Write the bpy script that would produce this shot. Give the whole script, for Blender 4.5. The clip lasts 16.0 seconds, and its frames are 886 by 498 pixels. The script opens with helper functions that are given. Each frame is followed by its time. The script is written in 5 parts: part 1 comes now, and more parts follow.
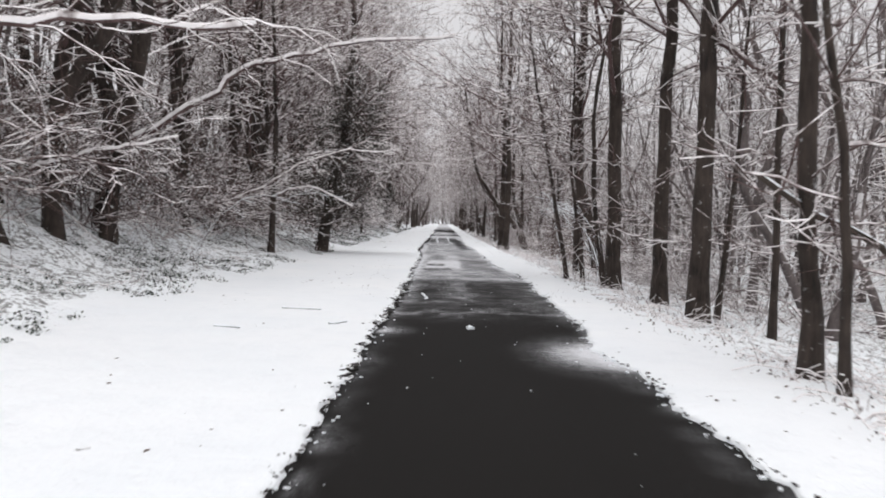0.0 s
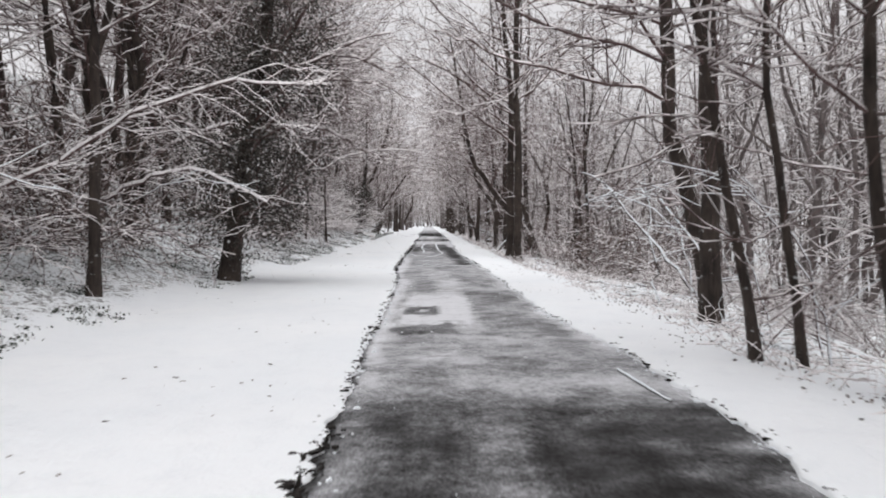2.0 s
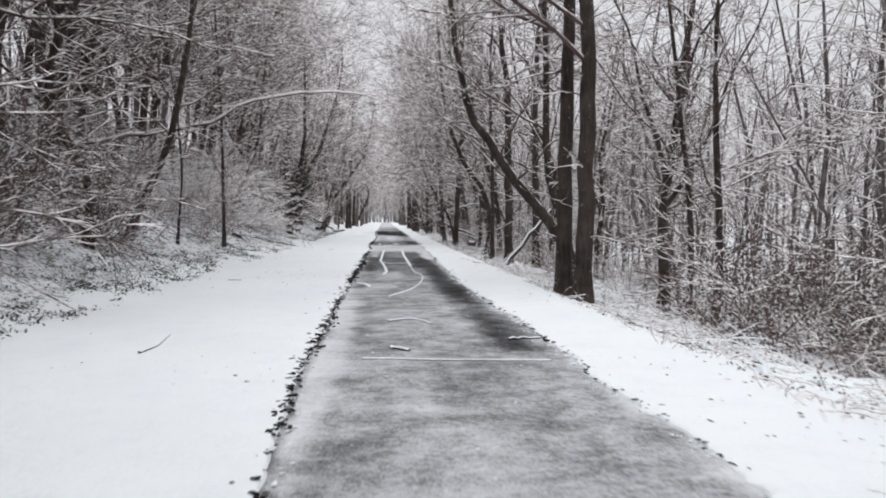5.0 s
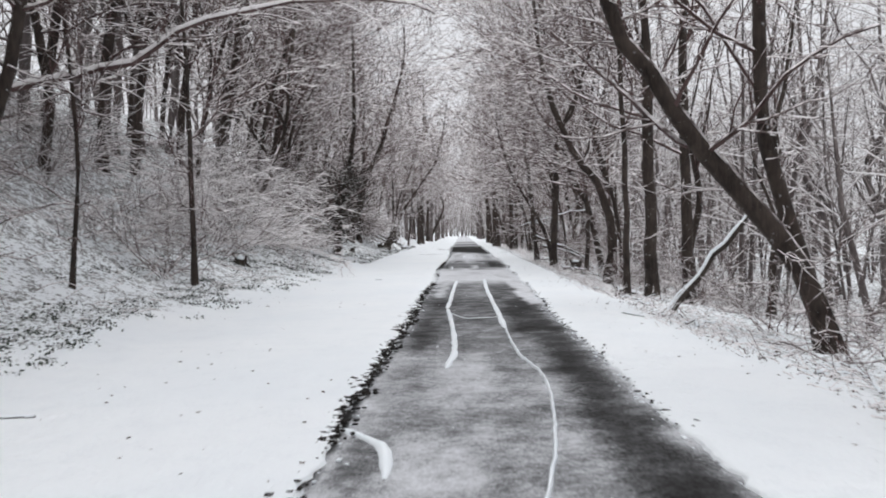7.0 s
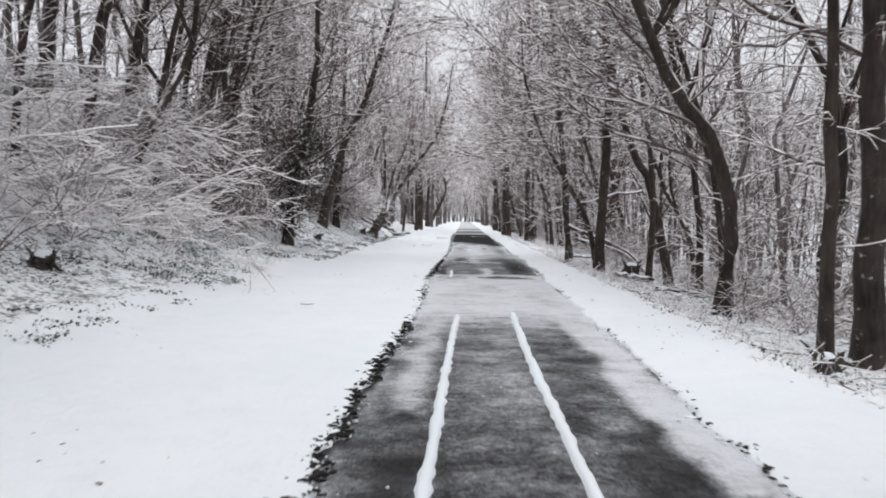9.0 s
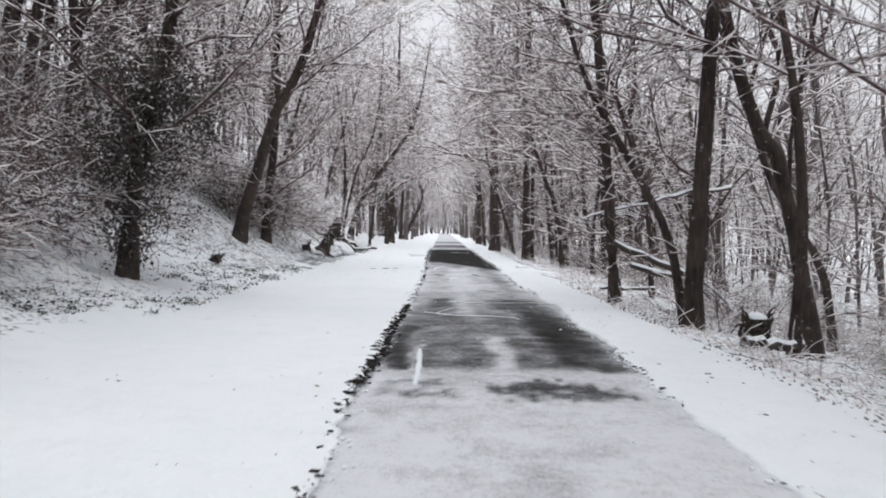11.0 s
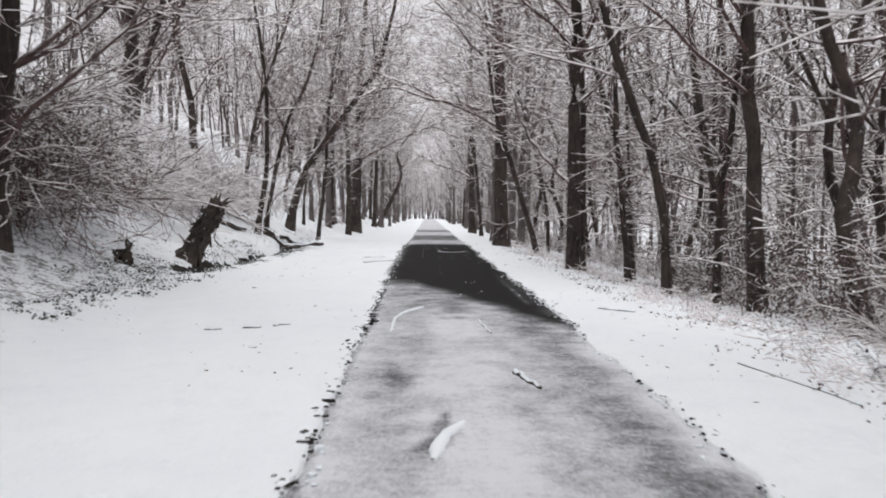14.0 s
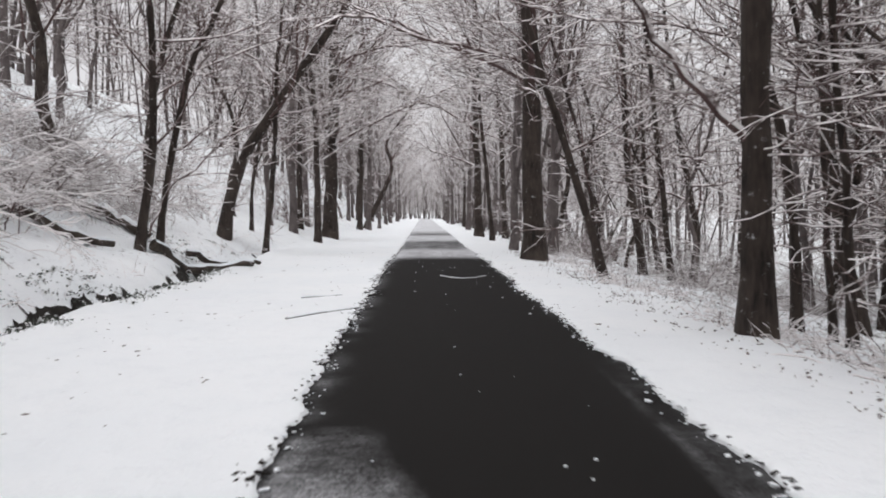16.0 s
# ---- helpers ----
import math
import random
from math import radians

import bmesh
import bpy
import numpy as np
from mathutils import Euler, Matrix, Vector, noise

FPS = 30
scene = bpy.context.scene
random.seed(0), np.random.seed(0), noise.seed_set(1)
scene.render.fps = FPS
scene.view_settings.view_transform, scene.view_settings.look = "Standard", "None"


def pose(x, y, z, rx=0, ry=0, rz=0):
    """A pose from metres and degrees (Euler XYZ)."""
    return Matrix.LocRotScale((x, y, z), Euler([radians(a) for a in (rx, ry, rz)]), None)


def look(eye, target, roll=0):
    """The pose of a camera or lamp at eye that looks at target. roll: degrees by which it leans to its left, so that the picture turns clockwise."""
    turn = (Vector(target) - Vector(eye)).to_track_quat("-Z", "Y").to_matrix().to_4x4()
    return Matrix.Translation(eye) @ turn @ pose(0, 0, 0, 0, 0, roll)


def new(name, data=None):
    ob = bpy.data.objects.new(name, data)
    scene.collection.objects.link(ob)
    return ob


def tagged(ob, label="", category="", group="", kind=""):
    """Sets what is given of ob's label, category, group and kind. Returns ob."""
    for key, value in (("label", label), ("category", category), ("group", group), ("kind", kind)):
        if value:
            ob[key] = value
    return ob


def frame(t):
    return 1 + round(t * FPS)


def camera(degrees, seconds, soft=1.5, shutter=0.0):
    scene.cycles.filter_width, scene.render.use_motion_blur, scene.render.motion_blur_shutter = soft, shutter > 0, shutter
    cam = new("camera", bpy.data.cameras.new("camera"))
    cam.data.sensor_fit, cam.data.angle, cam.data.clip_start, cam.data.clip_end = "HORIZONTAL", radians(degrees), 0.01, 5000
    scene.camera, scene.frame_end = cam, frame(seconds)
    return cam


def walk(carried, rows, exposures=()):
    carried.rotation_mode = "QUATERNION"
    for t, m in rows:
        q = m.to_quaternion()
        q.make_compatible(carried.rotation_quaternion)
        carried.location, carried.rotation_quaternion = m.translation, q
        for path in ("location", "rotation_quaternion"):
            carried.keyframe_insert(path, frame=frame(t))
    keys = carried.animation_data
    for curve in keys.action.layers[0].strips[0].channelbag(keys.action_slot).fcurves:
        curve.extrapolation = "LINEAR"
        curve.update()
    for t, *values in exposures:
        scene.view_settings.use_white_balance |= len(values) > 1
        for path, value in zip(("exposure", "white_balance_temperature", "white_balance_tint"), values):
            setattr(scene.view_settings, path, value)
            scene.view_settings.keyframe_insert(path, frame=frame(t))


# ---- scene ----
cam = camera(60.34, 16.0, soft=1.85, shutter=0.22)
# seconds, x, y, z, yaw, pitch, roll
PATH = [
    (0, 0.166, 1.413, 1.611, -0.06, -2.14, -1.25),
    (0.5, 0.118, 4.820, 1.615, -0.17, -2.04, -1.39),
    (1, 0.087, 8.264, 1.601, -0.84, -1.81, -0.91),
    (1.5, 0.073, 11.702, 1.593, -0.95, -1.73, -0.14),
    (2, 0.083, 15.139, 1.594, -1.19, -1.97, 0.54),
    (2.5, 0.017, 18.409, 1.593, -0.92, -2.04, 0.36),
    (3, -0.089, 21.557, 1.593, -1.64, -1.60, 0.54),
    (3.2, -0.134, 22.801, 1.596, -2.54, -1.18, 0.75),
    (5.3, -0.167, 36.453, 1.607, -4.46, -2.40, -0.08),
    (5.5, -0.142, 37.809, 1.601, -3.42, -2.41, -0.05),
    (6, -0.064, 41.088, 1.599, -0.43, -2.18, 0.81),
    (6.5, 0.005, 44.250, 1.603, 0.60, -1.67, 1.38),
    (7, 0.035, 47.307, 1.607, 1.39, -1.24, 1.18),
    (7.5, 0.084, 50.375, 1.590, 1.66, -1.21, 1.22),
    (8, 0.063, 53.383, 1.595, 1.98, -1.13, -0.90),
    (8.5, 0.008, 56.494, 1.594, 2.13, -1.62, -1.62),
    (9, -0.055, 59.683, 1.597, 1.61, -2.37, -0.51),
    (9.2, -0.084, 60.959, 1.602, 1.37, -2.71, -0.18),
    (11.3, -0.147, 74.296, 1.588, -0.10, -1.23, -0.72),
    (11.5, -0.133, 75.560, 1.602, 0.32, -1.13, -0.38),
    (12, -0.090, 78.684, 1.599, 2.16, -1.12, 0.60),
    (12.5, -0.056, 81.889, 1.632, 2.72, -1.72, 0.35),
    (13, 0.001, 85.047, 1.598, 1.25, -1.52, -1.14),
    (13.5, 0.045, 88.306, 1.584, -0.73, -1.96, -0.60),
    (14, 0.059, 91.452, 1.594, -1.14, -2.61, -0.34),
    (14.5, 0.069, 94.617, 1.599, -0.87, -2.99, -0.56),
    (15, 0.071, 97.873, 1.595, -0.75, -2.77, -0.40),
    (15.5, 0.098, 101.162, 1.608, -1.15, -2.35, 0.28),
    (16, 0.077, 104.430, 1.594, -1.45, -2.67, 0.39),
]
walk(cam, [(t, pose(x, y, z, 90 + pitch, roll, yaw)) for t, x, y, z, yaw, pitch, roll in PATH],
     [(0.0, -0.02, 6500, 10), (2.5, 0.09, 6500, 10), (3.2, 0.06, 6440, 9), (5.5, 0.08, 6330, 8), (6.8, 0.16, 6310, 8), (9.2, 0.18, 6290, 8), (11.5, 0.21, 6290, 8), (13.0, 0.16, 6420, 9), (14.5, 0.10, 6450, 10), (16.0, 0.07, 6480, 10)])

# ---- overcast winter light ----
world = bpy.data.worlds.new("overcast_sky")
scene.world = world
world.use_nodes = True
wn, wl = world.node_tree.nodes, world.node_tree.links
sky = wn.new("ShaderNodeTexSky")
sky.sky_type, sky.sun_disc = "NISHITA", False
sky.sun_elevation, sky.sun_rotation = radians(70), radians(192)
sky.air_density, sky.dust_density, sky.ozone_density = 1.0, 6.0, 1.0
grey = wn.new("ShaderNodeHueSaturation")
grey.inputs["Saturation"].default_value = 0.1
wl.new(sky.outputs[0], grey.inputs["Color"])
cloud = wn.new("ShaderNodeMix")
cloud.data_type = "RGBA"
cloud.inputs["Factor"].default_value = 0.72
cloud.inputs["B"].default_value = (11.0, 10.85, 11.2, 1)
wl.new(grey.outputs[0], cloud.inputs["A"])
wl.new(cloud.outputs["Result"], wn["Background"].inputs["Color"])
wn["Background"].inputs["Strength"].default_value = 0.084
sun = new("sun", bpy.data.lights.new("sun", "SUN"))
sun.data.energy, sun.data.angle, sun.data.color = 1.45, radians(50), (1.0, 0.98, 0.97)
sun.matrix_world = look((0, 0, 60), (3, 14, 0))
scene.view_settings.exposure = 0.0

# ---- materials ----


def mat(name):
    m = bpy.data.materials.new(name)
    m.use_nodes = True
    return m, m.node_tree.nodes, m.node_tree.links, m.node_tree.nodes["Principled BSDF"]


def noise_node(n, l, scale, detail=4, rough=0.6, vec=None):
    x = n.new("ShaderNodeTexNoise")
    x.inputs["Scale"].default_value, x.inputs["Detail"].default_value, x.inputs["Roughness"].default_value = scale, detail, rough
    if vec:
        l.new(vec, x.inputs["Vector"])
    return x.outputs["Fac"]


def ramp(n, l, fac, stops):
    r = n.new("ShaderNodeValToRGB")
    e = r.color_ramp.elements
    while len(e) < len(stops):
        e.new(0.5)
    for el, (p, c) in zip(e, stops):
        el.position, el.color = p, (*c, 1) if len(c) == 3 else c
    l.new(fac, r.inputs["Fac"])
    return r.outputs["Color"]


def mixed(n, l, fac, a, b, blend="MIX"):
    m = n.new("ShaderNodeMix")
    m.data_type, m.blend_type = "RGBA", blend
    for key, v in (("Factor", fac), ("A", a), ("B", b)):
        if isinstance(v, (int, float)):
            m.inputs[key].default_value = v
        elif isinstance(v, tuple):
            m.inputs[key].default_value = (*v, 1)
        else:
            l.new(v, m.inputs[key])
    return m.outputs["Result"]


def maths(n, l, op, a, b=0.0, c=0.0, clamp=False):
    m = n.new("ShaderNodeMath")
    m.operation, m.use_clamp = op, clamp
    for i, v in enumerate((a, b, c)):
        if isinstance(v, (int, float)):
            m.inputs[i].default_value = v
        else:
            l.new(v, m.inputs[i])
    return m.outputs[0]


def bump(n, l, p, height, strength, dist):
    b = n.new("ShaderNodeBump")
    b.inputs["Strength"].default_value, b.inputs["Distance"].default_value = strength, dist
    l.new(height, b.inputs["Height"])
    l.new(b.outputs[0], p.inputs["Normal"])


def place_xyz(n, l):
    g = n.new("ShaderNodeNewGeometry")
    s = n.new("ShaderNodeSeparateXYZ")
    l.new(g.outputs["Position"], s.inputs[0])
    return g.outputs["Position"], s.outputs[0], s.outputs[1], s.outputs[2]


def snow_material():
    m, n, l, p = mat("fresh_snow")
    pos, x, y, z = place_xyz(n, l)
    big, fine = noise_node(n, l, 0.7, 3, vec=pos), noise_node(n, l, 60, 3, vec=pos)
    l.new(ramp(n, l, big, [(0.3, (0.82, 0.87, 0.91)), (0.7, (0.89, 0.92, 0.945))]), p.inputs["Base Color"])
    p.inputs["Roughness"].default_value = 0.65
    p.inputs["Specular IOR Level"].default_value = 0.2
    bump(n, l, p, fine, 0.4, 0.01)
    return m


def branch_snow_material(name, bare, wood=(0.13, 0.105, 0.10), thin=(0.60, 0.56, 0.56), thick=(0.86, 0.835, 0.84)):
    m, n, l, p = mat(name)
    pos, x, y, z = place_xyz(n, l)
    f = noise_node(n, l, 3.0, 3, vec=pos)
    l.new(ramp(n, l, f, [(bare, wood), (bare + 0.10, thin), (bare + 0.18, thick)]), p.inputs["Base Color"])
    p.inputs["Roughness"].default_value = 0.75
    p.inputs["Specular IOR Level"].default_value = 0.15
    return m


def bark_material(name, dark, light, scale, snow=0.0):
    m, n, l, p = mat(name)
    tc = n.new("ShaderNodeTexCoord")
    mp = n.new("ShaderNodeMapping")
    mp.inputs["Scale"].default_value = (1, 1, 0.16)
    l.new(tc.outputs["Object"], mp.inputs["Vector"])
    groove = noise_node(n, l, scale, 6, 0.65, mp.outputs[0])
    patch = noise_node(n, l, 1.3, 3, 0.6, tc.outputs["Object"])
    col = ramp(n, l, groove, [(0.35, dark), (0.7, light)])
    col = mixed(n, l, ramp(n, l, patch, [(0.4, (0, 0, 0)), (0.75, (0.6, 0.6, 0.6))]), col, tuple(c * 1.7 + 0.01 for c in light))
    if snow:
        speck = noise_node(n, l, 7.0, 5, 0.7, tc.outputs["Object"])
        col = mixed(n, l, ramp(n, l, speck, [(0.63, (0, 0, 0)), (0.72, (snow, snow, snow))]), col, (0.8, 0.8, 0.82))
    l.new(col, p.inputs["Base Color"])
    p.inputs["Roughness"].default_value = 0.85
    p.inputs["Specular IOR Level"].default_value = 0.25
    bump(n, l, p, groove, 0.8, 0.02)
    return m


def leaf_material(name, a, b, snow):
    m, n, l, p = mat(name)
    g = n.new("ShaderNodeNewGeometry")
    col = ramp(n, l, g.outputs["Random Per Island"], [(0.0, a), (0.7, b), (1.0 - snow, b), (1.0 - snow + 0.01, (0.78, 0.79, 0.8))])
    l.new(col, p.inputs["Base Color"])
    p.inputs["Roughness"].default_value = 0.6
    return m


def ground_material():
    """Snow; leaf litter and low plants show through it on the bank and in the woods."""
    m, n, l, p = mat("snowy_ground")
    pos, x, y, z = place_xyz(n, l)
    big, mid, fine = noise_node(n, l, 0.35, 3, vec=pos), noise_node(n, l, 2.4, 5, 0.65, pos), noise_node(n, l, 9, 4, 0.6, pos)
    grain, clump = noise_node(n, l, 34, 4, 0.7, pos), noise_node(n, l, 15, 5, 0.7, pos)
    white = ramp(n, l, big, [(0.3, (0.87, 0.905, 0.935)), (0.7, (0.92, 0.943, 0.962))])
    # mottled: a little greyer where the noise is low
    white = mixed(n, l, ramp(n, l, maths(n, l, "MULTIPLY_ADD", grain, 0.5, maths(n, l, "MULTIPLY", mid, 0.5)), [(0.38, (0.45, 0.45, 0.45)), (0.50, (0, 0, 0))]), white, (0.80, 0.835, 0.87))
    litter = ramp(n, l, clump, [(0.3, (0.030, 0.029, 0.024)), (0.6, (0.13, 0.112, 0.095))])
    # how far into the wood: none on the verges, more beyond them
    # snow lies thicker on two stretches of the bank
    open_bank = maths(n, l, "MULTIPLY_ADD", maths(n, l, "ABSOLUTE", maths(n, l, "SUBTRACT", y, 91.0)), -0.2, 1.2, True)
    thin = maths(n, l, "ADD", maths(n, l, "MULTIPLY", open_bank, 0.25), maths(n, l, "MULTIPLY", maths(n, l, "MULTIPLY_ADD", y, 0.2, -21.6, True), 0.26))
    left = maths(n, l, "MULTIPLY", maths(n, l, "MULTIPLY_ADD", x, -0.85, -4.0, True), maths(n, l, "SUBTRACT", 0.93, thin))
    back = maths(n, l, "MULTIPLY", maths(n, l, "MULTIPLY_ADD", y, 0.09, -8.6, True), 0.45)
    right = maths(n, l, "MULTIPLY", maths(n, l, "MULTIPLY_ADD", maths(n, l, "SUBTRACT", x, back), 0.75, -2.5, True), 0.86)
    deep = maths(n, l, "MULTIPLY_ADD", maths(n, l, "ABSOLUTE", x), 0.25, -2.1, True)
    wood = maths(n, l, "ADD", maths(n, l, "ADD", left, right), maths(n, l, "MULTIPLY", deep, 0.12))
    s = maths(n, l, "ADD", maths(n, l, "MULTIPLY", mid, 0.3), maths(n, l, "ADD", maths(n, l, "MULTIPLY", fine, 0.3), maths(n, l, "MULTIPLY", clump, 0.4)))
    th = maths(n, l, "MULTIPLY_ADD", wood, 0.27, 0.24)
    cover = maths(n, l, "MULTIPLY_ADD", maths(n, l, "SUBTRACT", th, s), 19.0, 0.3, True)
    l.new(mixed(n, l, maths(n, l, "MULTIPLY", cover, 0.8), white, litter), p.inputs["Base Color"])
    p.inputs["Roughness"].default_value = 0.7
    p.inputs["Specular IOR Level"].default_value = 0.2
    h = maths(n, l, "ADD", maths(n, l, "MULTIPLY", mid, 0.6), maths(n, l, "ADD", maths(n, l, "MULTIPLY", fine, 0.3), maths(n, l, "MULTIPLY", grain, 0.12)))
    bump(n, l, p, h, 0.8, 0.10)
    return m


def road_material():
    """Wet asphalt under a thin, blown dusting of snow; the attribute says how thick it lies."""
    m, n, l, p = mat("wet_asphalt_with_dusting")
    pos, x, y, z = place_xyz(n, l)
    at = n.new("ShaderNodeAttribute")
    at.attribute_name = "dusting"
    mp = n.new("ShaderNodeMapping")
    mp.inputs["Scale"].default_value = (0.9, 1.0, 1.0)
    l.new(pos, mp.inputs["Vector"])
    grit, mid, fine = noise_node(n, l, 160, 2, vec=pos), noise_node(n, l, 3.2, 5, 0.62, mp.outputs[0]), noise_node(n, l, 13, 6, 0.75, mp.outputs[0])
    black = ramp(n, l, grit, [(0.3, (0.006, 0.0056, 0.0054)), (0.75, (0.018, 0.0165, 0.0155))])
    speck = noise_node(n, l, 45, 4, 0.75, pos)
    some = maths(n, l, "MULTIPLY", at.outputs["Fac"], 4.0, clamp=True)
    uneven = maths(n, l, "MULTIPLY", maths(n, l, "SUBTRACT", mid, 0.5), 0.7)
    for fac, part_of in ((fine, 0.8), (speck, 1.1)):
        uneven = maths(n, l, "MULTIPLY_ADD", maths(n, l, "SUBTRACT", fac, 0.5), part_of, uneven)
    v = maths(n, l, "MULTIPLY_ADD", uneven, some, at.outputs["Fac"])
    d = ramp(n, l, v, [(0.02, (0, 0, 0)), (0.22, (0.10, 0.10, 0.10)), (0.45, (0.32, 0.32, 0.32)), (0.65, (0.62, 0.62, 0.62)), (1.0, (0.95, 0.95, 0.95))])
    l.new(mixed(n, l, d, black, (0.72, 0.73, 0.76)), p.inputs["Base Color"])
    l.new(maths(n, l, "MULTIPLY_ADD", d, 0.15, 0.72), p.inputs["Roughness"])
    p.inputs["Specular IOR Level"].default_value = 0.1
    bump(n, l, p, maths(n, l, "ADD", grit, d), 0.3, 0.01)
    return m


SNOW = snow_material()
WOODSNOW = branch_snow_material("snow_on_wood", 0.40)
BARK = bark_material("dark_wet_bark", (0.016, 0.013, 0.012), (0.062, 0.047, 0.039), 16, 0.6)
FLUFF = branch_snow_material("thick_twig_snow", 0.26)
# paler bark: distance haze put into the trunk colour
HAZED_BARK = bark_material("hazed_bark", (0.060, 0.049, 0.047), (0.15, 0.128, 0.124), 10, 0.4)
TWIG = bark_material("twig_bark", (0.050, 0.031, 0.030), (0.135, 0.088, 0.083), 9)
# paler twigs and greyer snow: thin snow cover plus haze put into the colour
PALE_TWIG = bark_material("haze_pale_twigs", (0.145, 0.121, 0.117), (0.29, 0.255, 0.25), 8, 0.3)
HAZED_SNOW = branch_snow_material("hazed_snow", 0.34, (0.22, 0.19, 0.185), (0.50, 0.475, 0.475), (0.66, 0.645, 0.65))
OLD = bark_material("grey_dead_wood", (0.02, 0.017, 0.015), (0.075, 0.06, 0.05), 12, 0.7)
IVY = leaf_material("ivy_leaves", (0.024, 0.022, 0.018), (0.07, 0.060, 0.05), 0.06)
COVER = leaf_material("ground_ivy_leaves", (0.018, 0.024, 0.018), (0.06, 0.075, 0.055), 0.35)
DEAD = leaf_material("dead_leaves", (0.04, 0.030, 0.027), (0.14, 0.098, 0.085), 0.12)
SOIL = bark_material("wet_soil", (0.004, 0.0035, 0.003), (0.022, 0.018, 0.015), 14, 0.8)
GROUND = ground_material()
ROAD = road_material()

# ---- building helpers ----


def qmesh(name, v, q, material, smooth=True):
    """A mesh from arrays of corners and of quads."""
    me = bpy.data.meshes.new(name)
    v, q = np.asarray(v, np.float32), np.asarray(q, np.int32)
    me.vertices.add(len(v))
    me.vertices.foreach_set("co", v.ravel())
    me.loops.add(q.size)
    me.loops.foreach_set("vertex_index", q.ravel())
    me.polygons.add(len(q))
    me.polygons.foreach_set("loop_start", np.arange(0, q.size, 4, dtype=np.int32))
    me.polygons.foreach_set("use_smooth", np.full(len(q), smooth))
    me.update(calc_edges=True)
    me.materials.append(material)
    return me


def part(name, me, parent, label=""):
    ob = new(name, me)
    ob.parent = parent
    return tagged(ob, label)


class Heap:
    """Collects quads for one mesh."""

    def __init__(self):
        self.v, self.q, self.n, self.twigs = [], [], 0, {}

    def add(self, v, q):
        self.v.append(v)
        self.q.append(q + self.n)
        self.n += len(v)

    def mesh(self, name, material, smooth=True):
        if not self.v:
            return None
        return qmesh(name, np.concatenate(self.v), np.concatenate(self.q), material, smooth)


def grid_quads(a, b, closed=False):
    i = np.arange(a - 1)[:, None]
    j = np.arange(b if closed else b - 1)[None, :]
    k = (j + 1) % b
    return np.stack([i * b + j, i * b + k, (i + 1) * b + k, (i + 1) * b + j], -1).reshape(-1, 4)


def frames_along(p):
    t = np.gradient(p, axis=0)
    t /= np.linalg.norm(t, axis=1)[:, None] + 1e-9
    s = np.stack([t[:, 1], -t[:, 0], np.zeros(len(t))], 1)
    ln = np.linalg.norm(s, axis=1)
    s[ln < 0.08] = (1, 0, 0)
    s /= np.linalg.norm(s, axis=1)[:, None]
    return t, s, np.cross(s, t)


def tube(heap, p, r, sides, lump=0.0, rng=None):
    """A closed round limb."""
    t, s, u = frames_along(p)
    a = np.linspace(0, 2 * np.pi, sides, endpoint=False)
    rr = np.repeat(r[:, None], sides, 1)
    if lump:
        rr = rr * (1 + lump * (rng.random((len(p), sides)) - 0.5))
    v = p[:, None] + rr[..., None] * (np.cos(a)[None, :, None] * s[:, None] + np.sin(a)[None, :, None] * u[:, None])
    heap.add(v.reshape(-1, 3), grid_quads(len(p), sides, True))


def twig(wood, snow, p, r, cap):
    """A thin limb: wood below, a ridge of snow along its top where it is not too steep. Kept until sprout()."""
    wood.twigs.setdefault(len(p), []).append((p, r, cap))


def sprout(wood, snow):
    """Builds all the thin limbs that were kept in wood, those with the same number of points at once."""
    for n, kept in wood.twigs.items():
        p = np.array([k[0] for k in kept])
        r = np.array([k[1] for k in kept])[..., None]
        cap = np.array([k[2] for k in kept])[:, None]
        t = np.empty_like(p)
        t[:, 1:-1] = p[:, 2:] - p[:, :-2]
        t[:, 0], t[:, -1] = p[:, 1] - p[:, 0], p[:, -1] - p[:, -2]
        t /= np.linalg.norm(t, axis=2)[..., None] + 1e-9
        s = np.stack([t[..., 1], -t[..., 0], 0 * t[..., 0]], -1)
        s[np.linalg.norm(s, axis=2) < 0.08] = (1, 0, 0)
        s /= np.linalg.norm(s, axis=2)[..., None]
        u = np.cross(s, t)
        v = np.stack([p - s * r, p - u * r, p + s * r], 2)
        flat = np.clip(1.25 - np.abs(t[..., 2]) * 1.15, 0.05, 1)
        top = p + u * (r + (cap * flat)[..., None] - 0.2 * r)
        w = np.stack([p - s * r * 1.05, top, p + s * r * 1.05], 2)
        quads = grid_quads(n, 3)
        if n < 4:
            # short thin twigs: some carry a ridge of snow over a flat underside, the rest are bare
            rng = np.random.default_rng(len(kept))
            laden = (rng.random(len(p)) < 0.64) & (np.abs(t[:, 0, 2]) < 0.88)
            low = p - u * r * 0.7
            tri = np.stack([low - s * r, np.where(laden[:, None, None], top, p + u * r), low + s * r], 2)
            q3 = grid_quads(n, 3, True).reshape(n - 1, 3, 4)
            for heap, faces, pick in ((snow, q3[:, :2], laden), (wood, q3[:, 2:], laden), (wood, q3, ~laden)):
                vv = tri[pick]
                if len(vv):
                    heap.add(vv.reshape(-1, 3), (faces.reshape(-1, 4)[None] + (3 * n * np.arange(len(vv)))[:, None, None]).reshape(-1, 4))
            continue
        steep = np.abs(t[..., 2]).mean(1) > 0.88
        for heap, vv in ((wood, v), (snow, w[~steep]), (wood, w[steep])):
            if len(vv):
                heap.add(vv.reshape(-1, 3), (quads[None] + (3 * n * np.arange(len(vv)))[:, None, None]).reshape(-1, 4))
    wood.twigs = {}


